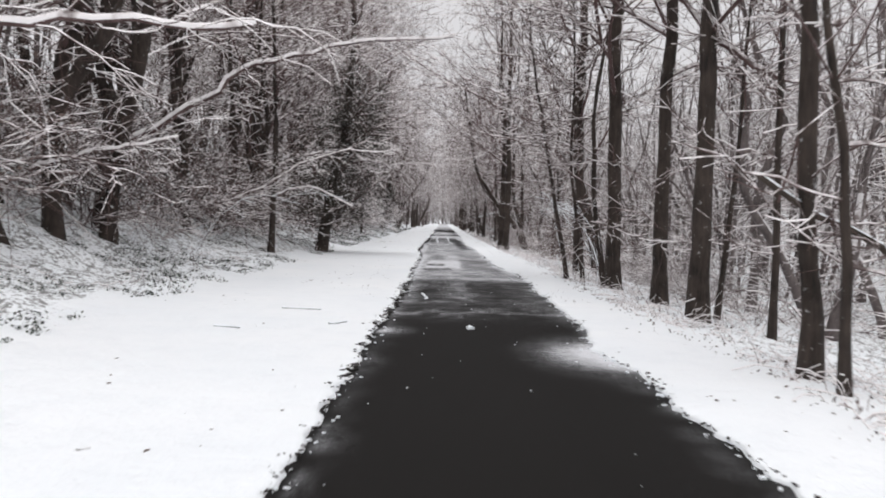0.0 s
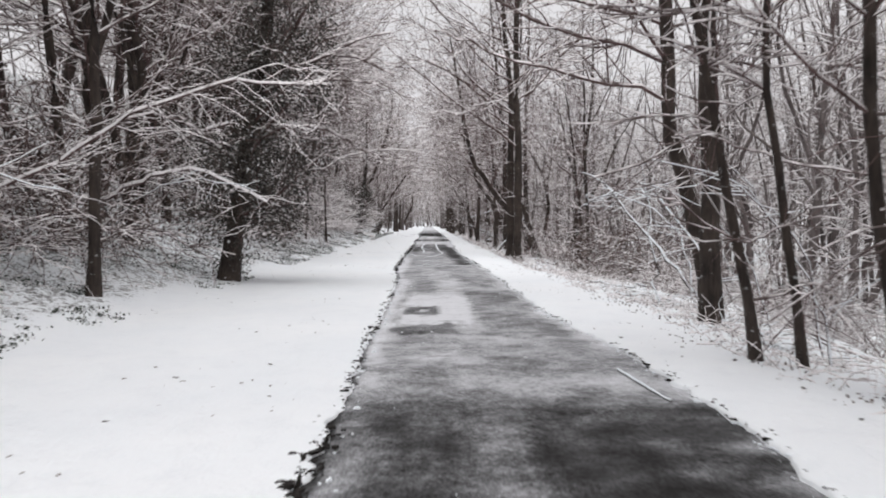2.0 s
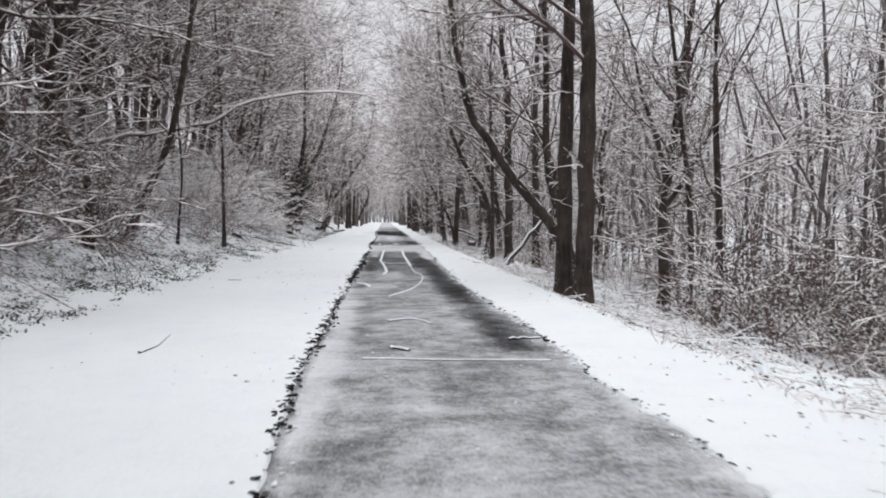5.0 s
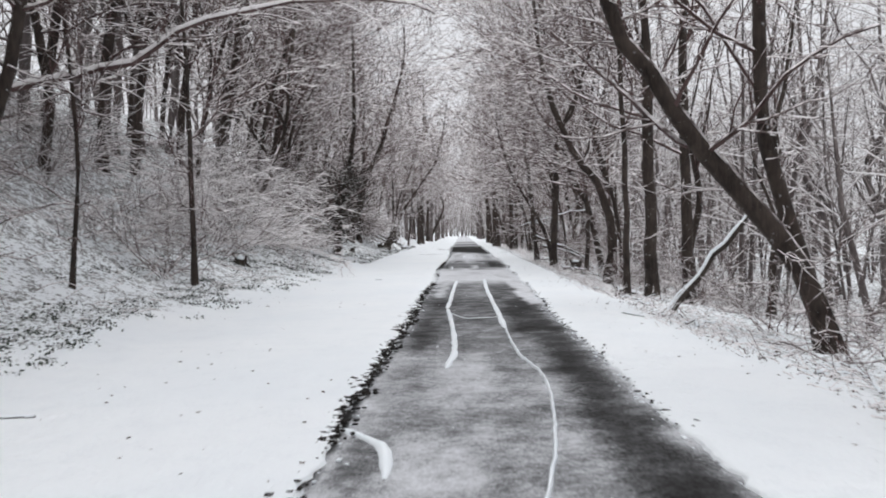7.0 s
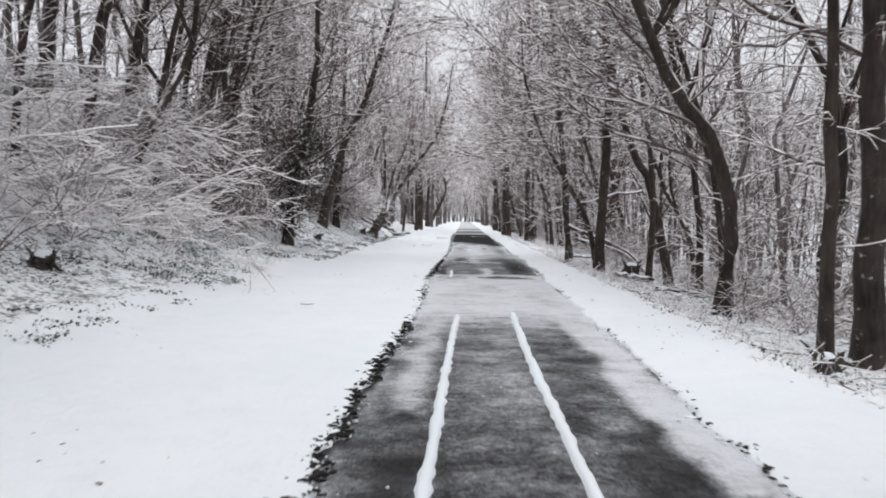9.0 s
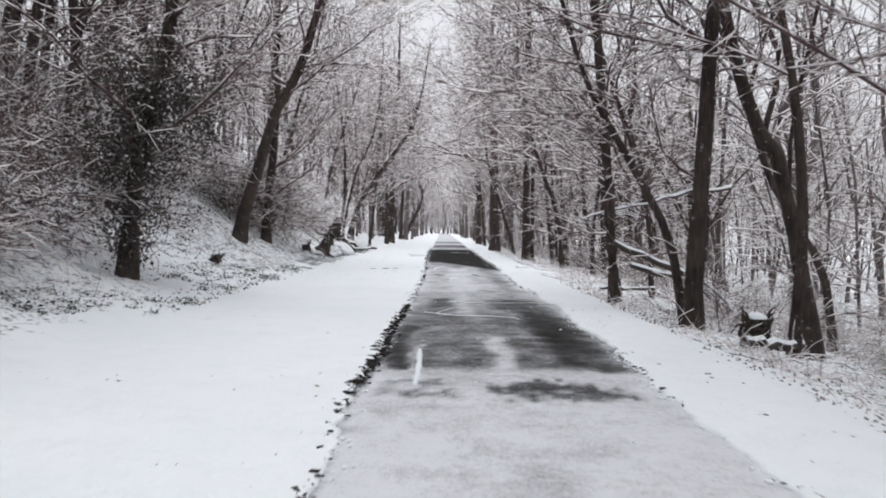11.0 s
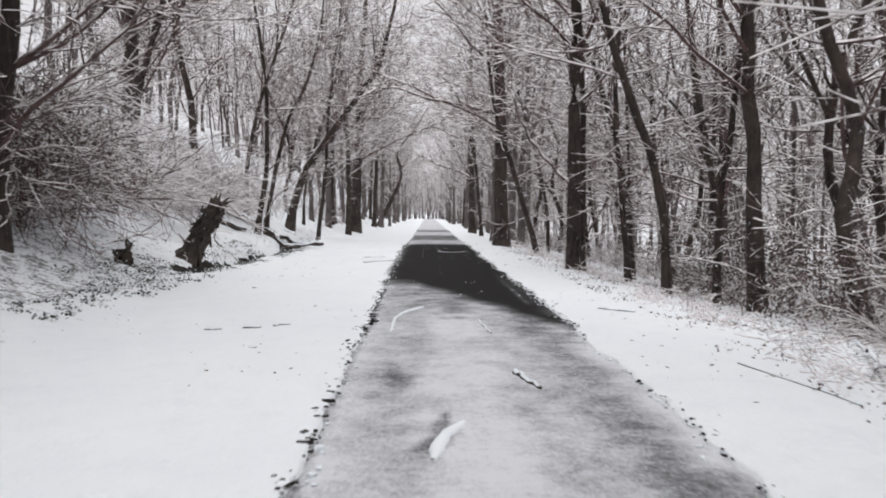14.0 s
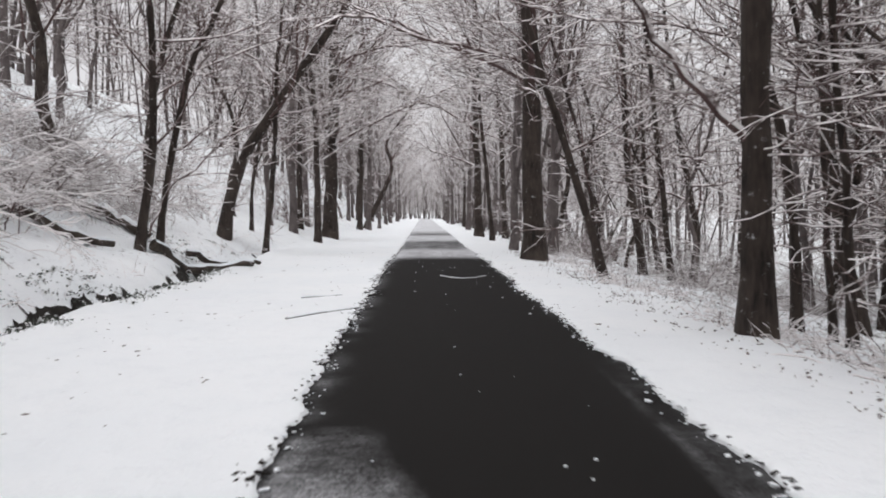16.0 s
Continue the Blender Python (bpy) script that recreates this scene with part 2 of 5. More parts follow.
def unit(x, y, z):
    k = 1.0 / (math.sqrt(x * x + y * y + z * z) + 1e-9)
    return x * k, y * k, z * k


def snow_strip(heap, p, rad, cap, low=0.1):
    """Snow lying along the top of a round limb, down to the given part of its radius."""
    t, s, u = frames_along(p)
    r = rad[:, None]
    c = p + u * r * low
    k = math.sqrt(1 - low * low) * 1.04
    w = np.stack([c - s * r * k, c + u * (r * (0.8 - low) + cap * 0.7) - s * r * 0.8 * k, c + u * (r * (1 - low) + cap) + s * r * 0.1, c + u * (r * (0.8 - low) + cap * 0.6) + s * r * 0.8 * k, c + s * r * k], 1)
    heap.add(w.reshape(-1, 3), grid_quads(len(p), 5))


def wander(rng, start, d, length, n, bend, lift):
    """A polyline that strays from its direction, bent upward by lift (or down)."""
    x, y, z = unit(*d)
    px, py, pz = start
    out, step, stray = [(px, py, pz)], length / n, rng.normal(0, bend, 3 * n).tolist()
    for i in range(n):
        x, y, z = unit(x + stray[3 * i], y + stray[3 * i + 1], z + stray[3 * i + 2] + lift)
        px, py, pz = px + x * step, py + y * step, pz + z * step
        out.append((px, py, pz))
    return np.array(out)


def off_dir(rng, t, angle, flat=1.0):
    """A direction at that angle from t."""
    a = rng.normal(0, 1, 3).tolist()
    tx, ty, tz = float(t[0]), float(t[1]), float(t[2])
    ax, ay, az = a[0], a[1], a[2] * flat
    k = ax * tx + ay * ty + az * tz
    ax, ay, az = unit(ax - k * tx, ay - k * ty, az - k * tz)
    c, s = math.cos(angle), math.sin(angle)
    return np.array((tx * c + ax * s, ty * c + ay * s, tz * c + az * s))


def limb(rng, wood, snow, start, d, length, r, fine, lift=0.03, cap=0.022, dense=1.0, near=False, slim=1.0):
    """A bough with side branches and twigs; near ones are more crooked."""
    p = wander(rng, start, d, length, 7 if near else 5, 0.19 if near else 0.16, lift)
    rad = np.linspace(r, max(r * 0.25, 0.007 * slim), len(p))
    twig(wood, snow, p, rad, cap)
    side_branches(rng, wood, snow, p, rad, length, fine, lift, cap, dense, near, slim)


def side_branches(rng, wood, snow, p, rad, length, fine, lift, cap, dense, near=False, slim=1.0):
    for _ in range(int(length * 2.3 * dense) + 1):
        f = rng.uniform(0.12, 1.0) * (len(p) - 1)
        i = min(int(f), len(p) - 2)
        q = p[i] + (p[i + 1] - p[i]) * (f - i)
        t = p[i + 1] - p[i]
        t /= np.linalg.norm(t)
        l2 = min(length * rng.uniform(0.25, 0.55) * (1.1 - 0.5 * f / len(p)), 2.4)
        m = 4 if near else 2
        p2 = wander(rng, q, off_dir(rng, t, rng.uniform(0.5, 1.0), 0.7), l2, m, 0.26 if near else 0.2, lift * 0.7)
        r2 = min(max(0.4 * rad[i], 0.007 * slim), 0.02)
        twig(wood, snow, p2, np.linspace(r2, 0.005 * slim, m + 1), cap * 0.8)
        for _ in range(int(rng.poisson((1.0 + l2 * 1.8) * fine))):
            j = int(rng.integers(0, m))
            q3 = p2[j] + (p2[j + 1] - p2[j]) * rng.random()
            t3 = p2[j + 1] - p2[j]
            t3 /= np.linalg.norm(t3)
            p3 = wander(rng, q3, off_dir(rng, t3, rng.uniform(0.4, 0.9), 0.7), rng.uniform(0.3, 1.0) * slim, 2 if near else 1, 0.25, 0.0)
            twig(wood, snow, p3, np.linspace(0.0062 * slim, 0.0042 * slim, len(p3)), cap * 0.6)


def spline(pts, n):
    """A smooth line through a few points."""
    pts = np.asarray(pts, float)
    if len(pts) == 2:
        return pts[0] + (pts[1] - pts[0]) * np.linspace(0, 1, n)[:, None]
    d = np.r_[0, np.cumsum(np.linalg.norm(np.diff(pts, axis=0), axis=1))]
    e = np.vstack([2 * pts[0] - pts[1], pts, 2 * pts[-1] - pts[-2]])
    out = []
    for s in np.linspace(0, d[-1] * 0.9999, n):
        i = int(np.searchsorted(d, s, "right")) - 1
        u = (s - d[i]) / (d[i + 1] - d[i])
        a, b, c, g = e[i], e[i + 1], e[i + 2], e[i + 3]
        out.append(0.5 * (2 * b + (c - a) * u + (2 * a - 5 * b + 4 * c - g) * u * u + (3 * b - a - 3 * c + g) * u ** 3))
    return np.array(out)


def leaves(rng, heap, centres, size, n, spread):
    """Small single leaves strewn round the given points."""
    c = centres[rng.integers(0, len(centres), n)] + rng.normal(0, 1, (n, 3)) * spread
    a = rng.normal(0, 1, (n, 3))
    a /= np.linalg.norm(a, axis=1)[:, None]
    b = np.cross(a, rng.normal(0, 1, (n, 3)))
    b /= np.linalg.norm(b, axis=1)[:, None]
    s = (size * rng.uniform(0.6, 1.4, n))[:, None]
    v = np.stack([c - a * s, c - b * s * 0.6, c + a * s, c + b * s * 0.6], 1)
    heap.add(v.reshape(-1, 3), np.arange(4 * n).reshape(n, 4))


def tree_meshes(name, seed, line, r, height, bare=3.0, boughs=16, fine=1.0, side=26, spread=1.0, ivy=0, toward=0.0, forks=0, extra=(), bark=None, wood_mat=None, near=False, reach=1.6, snow_mat=None):
    """Trunk, branches and the snow on them. line: the trunk's way as (x, y, z) from its base; it goes on up to the given height."""
    rng = np.random.default_rng(seed)
    pts = [np.array(q, float) for q in line]
    while pts[-1][2] < height:
        d = pts[-1] - pts[-2]
        d = d / np.linalg.norm(d) * 0.75 + np.array([rng.normal(0, 0.07), rng.normal(0, 0.07), 0.42])
        pts.append(pts[-1] + d / np.linalg.norm(d) * min(2.2, height))
    n = max(14, int(height * 1.4))
    p = spline(pts, n)
    f = np.linspace(0, 1, n)
    p[1:, :2] += rng.normal(0, 0.018, (n - 1, 2)) * (0.5 + 3 * r)
    rad = r * (1 - 0.82 * f ** 1.15)
    z = p[:, 2] - p[0, 2]
    rad = rad * (1 + 0.55 * np.exp(-z / (1.6 * r + 0.05)))
    p[0, 2] -= 0.35
    trunk, wood, snow = Heap(), Heap(), Heap()
    tube(trunk, p, rad, 10 if r > 0.09 else 7, 0.16, rng)
    t, s, u = frames_along(p)
    for i in range(1, n - 1):
        # snow on the upper side where the trunk leans
        if abs(t[i, 2]) < 0.86 and z[i] > 0.4:
            k = p[i - 1:i + 2]
            rr = rad[i - 1:i + 2]
            c = k + u[i - 1:i + 2] * (rr * 0.82)[:, None]
            w = np.stack([c - s[i - 1:i + 2] * (rr * 0.6)[:, None], c + u[i - 1:i + 2] * (rr * 0.22 + 0.03)[:, None], c + s[i - 1:i + 2] * (rr * 0.6)[:, None]], 1)
            snow.add(w.reshape(-1, 3), grid_quads(3, 3))
    leaders = [(p, rad, z)]
    for _ in range(forks):
        i = int(np.searchsorted(z, rng.uniform(2.8, 0.5 * height)))
        i = min(i, n - 3)
        az = rng.uniform(0, 2 * math.pi)
        p2 = wander(rng, p[i], (math.cos(az) * 0.6, math.sin(az) * 0.6, 1.0), (height - z[i]) * rng.uniform(0.6, 0.95), 9, 0.12, 0.06)
        r2 = np.linspace(rad[i] * rng.uniform(0.45, 0.75), 0.02, 10)
        tube(trunk, p2, r2, 7, 0.14, rng)
        leaders.append((p2, r2, p2[:, 2] - p[0, 2]))
    long_boughs = []
    for way in extra:
        p2 = spline(np.array(way, float), 12)
        p2[1:-1] += rng.normal(0, 0.03, (10, 3))
        r2 = np.linspace(0.28 * r if r > 0.18 else 0.13 * r + 0.005, 0.010, 12)
        own, own_snow = Heap(), Heap()
        tube(own, p2, r2, 7, 0.12, rng)
        snow_strip(own_snow, p2, r2, 0.035 if r > 0.18 else 0.015)
        side_branches(rng, own, own_snow, p2, r2 * 0.6, 3.5, fine, 0.01, 0.025, 1.2, near)
        sprout(own, own_snow)
        long_boughs.append(("bough", own.mesh(name + "_bough", wood_mat or TWIG), own_snow.mesh(name + "_bough_snow", snow_mat or WOODSNOW)))
    for k in range(boughs):
        p, rad, z = leaders[k % len(leaders)] if k % 2 else leaders[0]
        g = (k + rng.random()) / boughs
        h = bare + (height - bare) * g * 0.97
        i = min(int(np.searchsorted(z, h)), len(p) - 2)
        az = rng.uniform(0, 2 * math.pi)
        if rng.random() < abs(toward):
            az = (0 if toward > 0 else math.pi) + rng.normal(0, 0.6)
        el = rng.uniform(0.2, 1.05)
        ln = spread * (1.15 + 0.23 * height * (1 - 0.7 * g)) * rng.uniform(0.6, 1.2)
        limb(rng, wood, snow, p[i], (math.cos(az) * math.cos(el), math.sin(az) * math.cos(el), math.sin(el)), ln, max(0.36 * rad[i], 0.014), fine, 0.045, 0.026, 1.0, near)
    p, rad, z = leaders[0]
    for _ in range(side):
        h = rng.uniform(0.6, max(bare + 3, 6))
        i = min(int(np.searchsorted(z, h)), n - 2)
        az = rng.uniform(0, 2 * math.pi)
        limb(rng, wood, snow, p[i], (math.cos(az), math.sin(az), rng.uniform(-0.1, 0.5)), rng.uniform(0.6, 2.2), 0.010, fine * 0.8, 0.0, 0.018, 1.0, near)
    sprout(wood, snow)
    out = [("trunk", trunk.mesh(name + "_trunk", bark or BARK)), ("crown", wood.mesh(name + "_crown", wood_mat or TWIG)), ("branch_snow", snow.mesh(name + "_snow", snow_mat or WOODSNOW))]
    if ivy:
        lv = Heap()
        core = p[(z > 0.5) & (z < (8.5 if reach > 2 else 4.6))]
        leaves(rng, lv, core, 0.04, int(ivy * 0.25), np.array([0.08 + r, 0.08 + r, 0.35]))
        tufts = p[rng.integers(2 if reach > 2 else int(np.searchsorted(z, 1.6)), int(np.searchsorted(z, 6.0 if reach > 2 else 4.6)), 34)] + rng.normal(0, 1, (34, 3)) * ((0.75, 0.75, 0.5) if reach > 2 else (0.55, 0.55, 0.4)) + (0.25, 0, 0)
        leaves(rng, lv, tufts, 0.042, int(ivy * (0.3 if reach > 2 else 0.26)), np.array([0.24, 0.24, 0.28]))
        tips = np.concatenate(wood.v)
        tips = tips[(tips[:, 2] > 1.0) & (tips[:, 2] < (8 if reach > 2 else 4.4)) & (tips[:, 0] > -1.6) & (tips[:, 0] < reach)]
        leaves(rng, lv, tips, 0.036, int(ivy * 0.3 * (reach / 1.6) ** 2), np.array([0.13, 0.13, 0.13]))
        out.append(("ivy", lv.mesh(name + "_ivy", IVY, False)))
    return out + long_boughs


def shrub_meshes(name, seed, stems, length, lean, fine=1.0, cap=0.02, lift=-0.05, snow_mat=None, near=False, slim=1.0, wood_mat=None):
    """A many-stemmed, arching shrub under snow."""
    rng = np.random.default_rng(seed)
    wood, snow = Heap(), Heap()
    for _ in range(stems):
        az = rng.uniform(0, 2 * math.pi)
        e = rng.uniform(*lean)
        st = (rng.normal(0, 0.18), rng.normal(0, 0.18), -0.12)
        limb(rng, wood, snow, st, (math.cos(az) * math.cos(e), math.sin(az) * math.cos(e), math.sin(e)), length * rng.uniform(0.55, 1.15), rng.uniform(0.010, 0.022), fine, lift, cap, 1.25, near, slim)
    sprout(wood, snow)
    return [("crown", wood.mesh(name + "_crown", wood_mat or TWIG)), ("branch_snow", snow.mesh(name + "_snow", snow_mat or WOODSNOW))]


def plant(name, meshes, x, y, z, turn, size, label, category, group=""):
    e = tagged(new(name), label, category, group)
    e.matrix_basis = pose(x, y, z, 0, 0, turn) @ Matrix.Diagonal((size, size, size, 1))
    for key, me, *over in meshes:
        if me:
            ob = part(key, me, e, {"branch_snow": "fresh white snow", "ivy": "dark green ivy leaves", "bough": "long bough with fresh snow on it"}.get(key, ""))
            if key not in ("trunk", "bough"):
                tagged(ob, kind="stuff")
            for m in over:
                tagged(part("bough_snow", m, ob, "fresh white snow"), kind="stuff")
    return e


# ---- ground, verges and road ----
LEFT_X = [-160, -90, -40, -24, -16, -12, -9, -8, -7, -6, -4.8, -4.0]
LEFT_Z = [24, 22, 16, 10.5, 6.4, 3.7, 1.5, 0.9, 0.52, 0.24, 0.02, 0.0]
RIGHT_X = [3.2, 4.6, 6, 9, 14, 30, 60, 90, 160]
RIGHT_Z = [0.0, -0.14, -0.40, -1.1, -1.9, -2.6, -2.2, 2, 9]
PROFILE_X, PROFILE_Z = LEFT_X + RIGHT_X, LEFT_Z + RIGHT_Z
ROAD_L, ROAD_R = -0.86, 2.24


def smooth_noise(u, v, seed, scale):
    """Value noise on arrays, from -1 to 1."""
    rng = np.random.default_rng(seed)
    tab = rng.uniform(-1, 1, (256, 256))
    a, b = np.asarray(u) / scale, np.asarray(v) / scale
    a, b = np.broadcast_arrays(a, b)
    i, j = np.floor(a).astype(int), np.floor(b).astype(int)
    x, y = a - i, b - j
    x, y = x * x * (3 - 2 * x), y * y * (3 - 2 * y)
    g = lambda p, q: tab[p % 256, q % 256]
    return (g(i, j) * (1 - x) + g(i + 1, j) * x) * (1 - y) + (g(i, j + 1) * (1 - x) + g(i + 1, j + 1) * x) * y


def ditch_x(y):
    return np.interp(y, [105, 112, 114, 119, 122, 127, 142], [-6.0, -6.0, -5.85, -6.0, -5.7, -6.1, -6.3]) + 0.12 * smooth_noise(0 * y, y, 6, 1.3)


def height(x, y):
    x, y = np.asarray(x, float), np.asarray(y, float)
    z = np.interp(x, PROFILE_X, PROFILE_Z)
    rough = np.clip((-x - 4.6) / 3, 0, 1) + np.clip((x - 3.6) / 3, 0, 1)
    z = z + rough * (0.16 * smooth_noise(x, y, 3, 1.3) + 0.07 * smooth_noise(x, y, 4, 0.45) + 0.05 * smooth_noise(x, y, 8, 0.2)) + np.clip(rough, 0, 1) * 0.35 * smooth_noise(x, y, 5, 6.0) * np.clip((np.abs(x) - 6) / 5, 0, 1)
    z = z - 0.24 * np.clip((x - 3.3) / 1.1, 0, 1) * np.clip((y - 38) / 8, 0, 1) * np.clip((102 - y) / 6, 0, 1)
    # a ditch at the foot of the bank
    ditch = np.clip((y - 108) / 6, 0, 1) * np.clip((140 - y) / 6, 0, 1)
    z = z - 0.48 * ditch * np.exp(-((x - ditch_x(y)) / 0.38) ** 2)
    return z + 0.012 * smooth_noise(x, y, 7, 0.8)


def left_line(y):
    """The asphalt's left edge."""
    return np.interp(y, [0, 10, 18, 23, 36, 42, 50, 56, 66, 73, 80, 86, 90, 96, 102, 108, 112, 125], [-0.78, -0.76, -0.66, -0.68, -0.74, -1.02, -1.03, -0.97, -0.97, -0.84, -0.95, -0.92, -0.8, -0.72, -0.78, -0.87, -0.98, -1.0])


def edge_left(y):
    ragged = np.interp(y, [0, 20, 30, 44, 52, 60, 75, 82, 90, 100, 110, 135], [1.0, 0.8, 0.4, 0.5, 0.9, 1.1, 0.9, 1.1, 0.45, 0.45, 0.9, 0.9])
    j = 0.3 * smooth_noise(y, 0 * y, 12, 0.5) + 0.4 * smooth_noise(y, 0 * y, 13, 0.17) + 0.45 * smooth_noise(y, 0 * y, 18, 0.085)
    return left_line(y) + 0.015 + 0.03 * smooth_noise(y, 0 * y, 11, 2.5) + ragged * (0.11 * j - 0.015)


def edge_right(y):
    w = np.interp(y, [0, 9, 11, 13, 20, 25, 28, 34, 42, 47, 51, 56, 61, 65, 70, 78, 82, 88, 91, 94, 101, 110, 120, 135, 160], [2.3, 2.32, 2.1, 2.35, 2.42, 2.38, 2.12, 2.08, 1.98, 1.92, 1.78, 1.7, 1.76, 1.9, 1.9, 1.95, 2.12, 2.2, 2.12, 2.02, 2.06, 2.13, 2.08, 2.1, 2.1])
    return w + 0.08 * smooth_noise(y, 0 * y, 14, 1.6) + 0.035 * smooth_noise(y, 0 * y, 15, 0.3) + 0.035 * smooth_noise(y, 0 * y, 16, 0.09)


def build_ground():
    y = np.concatenate([np.linspace(-60, 2, 40), np.arange(2.1, 132, 0.1), np.arange(132, 200, 0.3), np.linspace(201, 420, 60), [600, 1200, 2500]])
    el, er = edge_left(y), edge_right(y)
    lo = np.array([-0.03, 0.0, 0.012, 0.035, 0.08, 0.16, 0.3, 0.5, 0.8, 1.2, 1.7, 2.2, 2.7, 3.2, 3.6, 3.9, 4.1, 4.3, 4.5, 4.7, 4.85, 5.0, 5.15, 5.3, 5.5, 5.75, 6.0, 6.3, 6.6, 6.9, 7.3, 7.6, 8, 8.6, 9.2, 10, 11, 12.5, 14, 16, 19, 23, 28, 34, 42, 60, 90, 150, 600, 2500])
    ro = np.array([-0.03, 0.0, 0.012, 0.035, 0.08, 0.16, 0.3, 0.5, 0.8, 1.2, 1.6, 2.0, 2.4, 2.8, 3.2, 3.6, 4.0, 4.5, 5, 5.6, 6.3, 7, 8, 9, 10.5, 12, 14, 17, 21, 26, 32, 40, 55, 75, 100, 160, 600, 2500])
    rise = np.array([-0.06, -0.03, 0.02, 0.035, 0.04])

    def side(edge, off, sign):
        x = edge[:, None] + sign * off[None]
        z = height(x, np.repeat(y[:, None], len(off), 1)) + 0.045
        z[:, :5] = rise[None] + 0.01 * smooth_noise(y, 0 * y, 17, 0.2)[:, None]
        return np.stack([x, np.repeat(y[:, None], len(off), 1), z], -1)

    a, b = side(el, lo, -1)[:, ::-1], side(er, ro, 1)
    v = np.concatenate([a, b], 1)
    me = qmesh("ground", v.reshape(-1, 3), grid_quads(len(y), v.shape[1]), GROUND)
    tagged(new("ground", me), "snow-covered verges, bank and forest floor with leaf litter", "ground", kind="structure")


def block(x, y, x0, x1, y0, y1, soft=0.12, seed=24):
    """1 inside a patch of the road, 0 outside, with a wavering edge."""
    u = x + 0.10 * smooth_noise(x, y, seed, 0.5)
    v = y + 0.35 * smooth_noise(x, y, seed + 1, 0.45) + 0.25 * smooth_noise(x * 2, y, seed + 2, 0.2)
    return np.clip((u - x0) / soft, 0, 1) * np.clip((x1 - u) / soft, 0, 1) * np.clip((v - y0) / (2.5 * soft), 0, 1) * np.clip((y1 - v) / (2.5 * soft), 0, 1)


PATCHES = []


def drift(x0, x1, y0, y1, thick, soft):
    """A patch of thicker or thinner snow: its extent, its thickness and the softness of its edge."""
    PATCHES.append((x0, x1, y0, y1, thick, soft))


# the black stretch and the first white band
drift(-2, 3, 14.2, 15.2, 0.36, 0.2)
drift(-0.7, 1.2, 15.9, 16.7, 0.26, 0.2)
drift(0.1, 0.95, 16.6, 21.6, 0.34, 0.3)
drift(-0.7, -0.2, 16.0, 21.5, 0.3, 0.2)
drift(-0.7, 2.4, 22.1, 23.0, 0.62, 0.15)
# a swept lane beside a white square with a darker print in it
drift(-0.2, 0.5, 23.8, 24.3, 0.75, 0.1)
drift(-0.7, 2.2, 24.6, 25.4, 0.55, 0.2)
drift(-0.5, 0.55, 25.9, 27.1, 0.3, 0.12)
drift(-0.75, -0.42, 23.5, 37.0, 0.82, 0.1)
drift(-0.42, 0.88, 27.1, 31.6, 0.98, 0.08)
drift(-0.38, 0.33, 28.2, 29.7, 0.34, 0.1)
drift(-0.2, 0.02, 28.6, 29.2, 0.85, 0.08)
drift(0.88, 2.1, 25.6, 33.0, 0.46, 0.1)
drift(0.95, 2.0, 33.0, 38.0, 0.46, 0.2)
drift(0.3, 0.95, 31.4, 36.5, 0.78, 0.15)
drift(-0.42, 0.3, 32.4, 36.0, 0.5, 0.15)
# the stretch before the two ridges
drift(-1.05, -0.55, 40.0, 50.0, 0.8, 0.15)
drift(1.0, 1.9, 43.0, 50.0, 0.22, 0.35)
drift(0.95, 1.8, 49.0, 60.0, 0.12, 0.3)
drift(-0.45, 0.45, 53.2, 57.4, 0.68, 0.3)
drift(-0.9, -0.5, 52.0, 53.3, 0.25, 0.1)
drift(-0.55, 0.2, 51.8, 52.8, 0.75, 0.15)
drift(-0.9, -0.35, 57.5, 62.0, 0.22, 0.2)
drift(0.78, 1.7, 59.0, 66.5, 0.12, 0.2)
# between and beside the two ridges
drift(-0.95, -0.3, 63.4, 65.9, 0.16, 0.15)
drift(-0.75, -0.32, 65.9, 71.5, 0.7, 0.15)
drift(0.75, 1.35, 65.0, 67.4, 0.36, 0.2)
drift(0.75, 1.25, 67.9, 69.6, 0.3, 0.12)
drift(1.38, 2.0, 63.8, 73.0, 0.88, 0.14)
drift(-0.15, 0.65, 64.0, 71.0, 0.37, 0.1)
# the second dark stretch
drift(0.3, 1.8, 79.6, 80.3, 0.26, 0.1)
drift(-0.85, 0.05, 79.7, 80.2, 0.34, 0.1)
drift(0.45, 0.85, 80.6, 83.8, 0.8, 0.15)
drift(1.15, 2.1, 80.9, 87.6, 0.1, 0.3)
drift(-0.9, -0.5, 81.0, 85.0, 0.1, 0.12)
drift(-0.55, -0.4, 80.5, 83.0, 0.75, 0.06)
drift(0.1, 0.55, 86.6, 92.0, 0.85, 0.2)
drift(-0.5, 0.1, 86.8, 90.0, 0.34, 0.2)
drift(0.7, 2.1, 87.0, 89.8, 0.3, 0.3)
# the pale stretch before the second black one
drift(-0.05, 0.95, 91.0, 103.5, 0.97, 0.3)
drift(-0.6, -0.2, 91.0, 101.5, 0.7, 0.2)
drift(1.25, 2.0, 91.0, 104.0, 0.52, 0.3)
drift(0.0, 0.32, 96.4, 97.6, 0.3, 0.1)
drift(-0.45, 0.0, 98.0, 99.3, 0.4, 0.15)


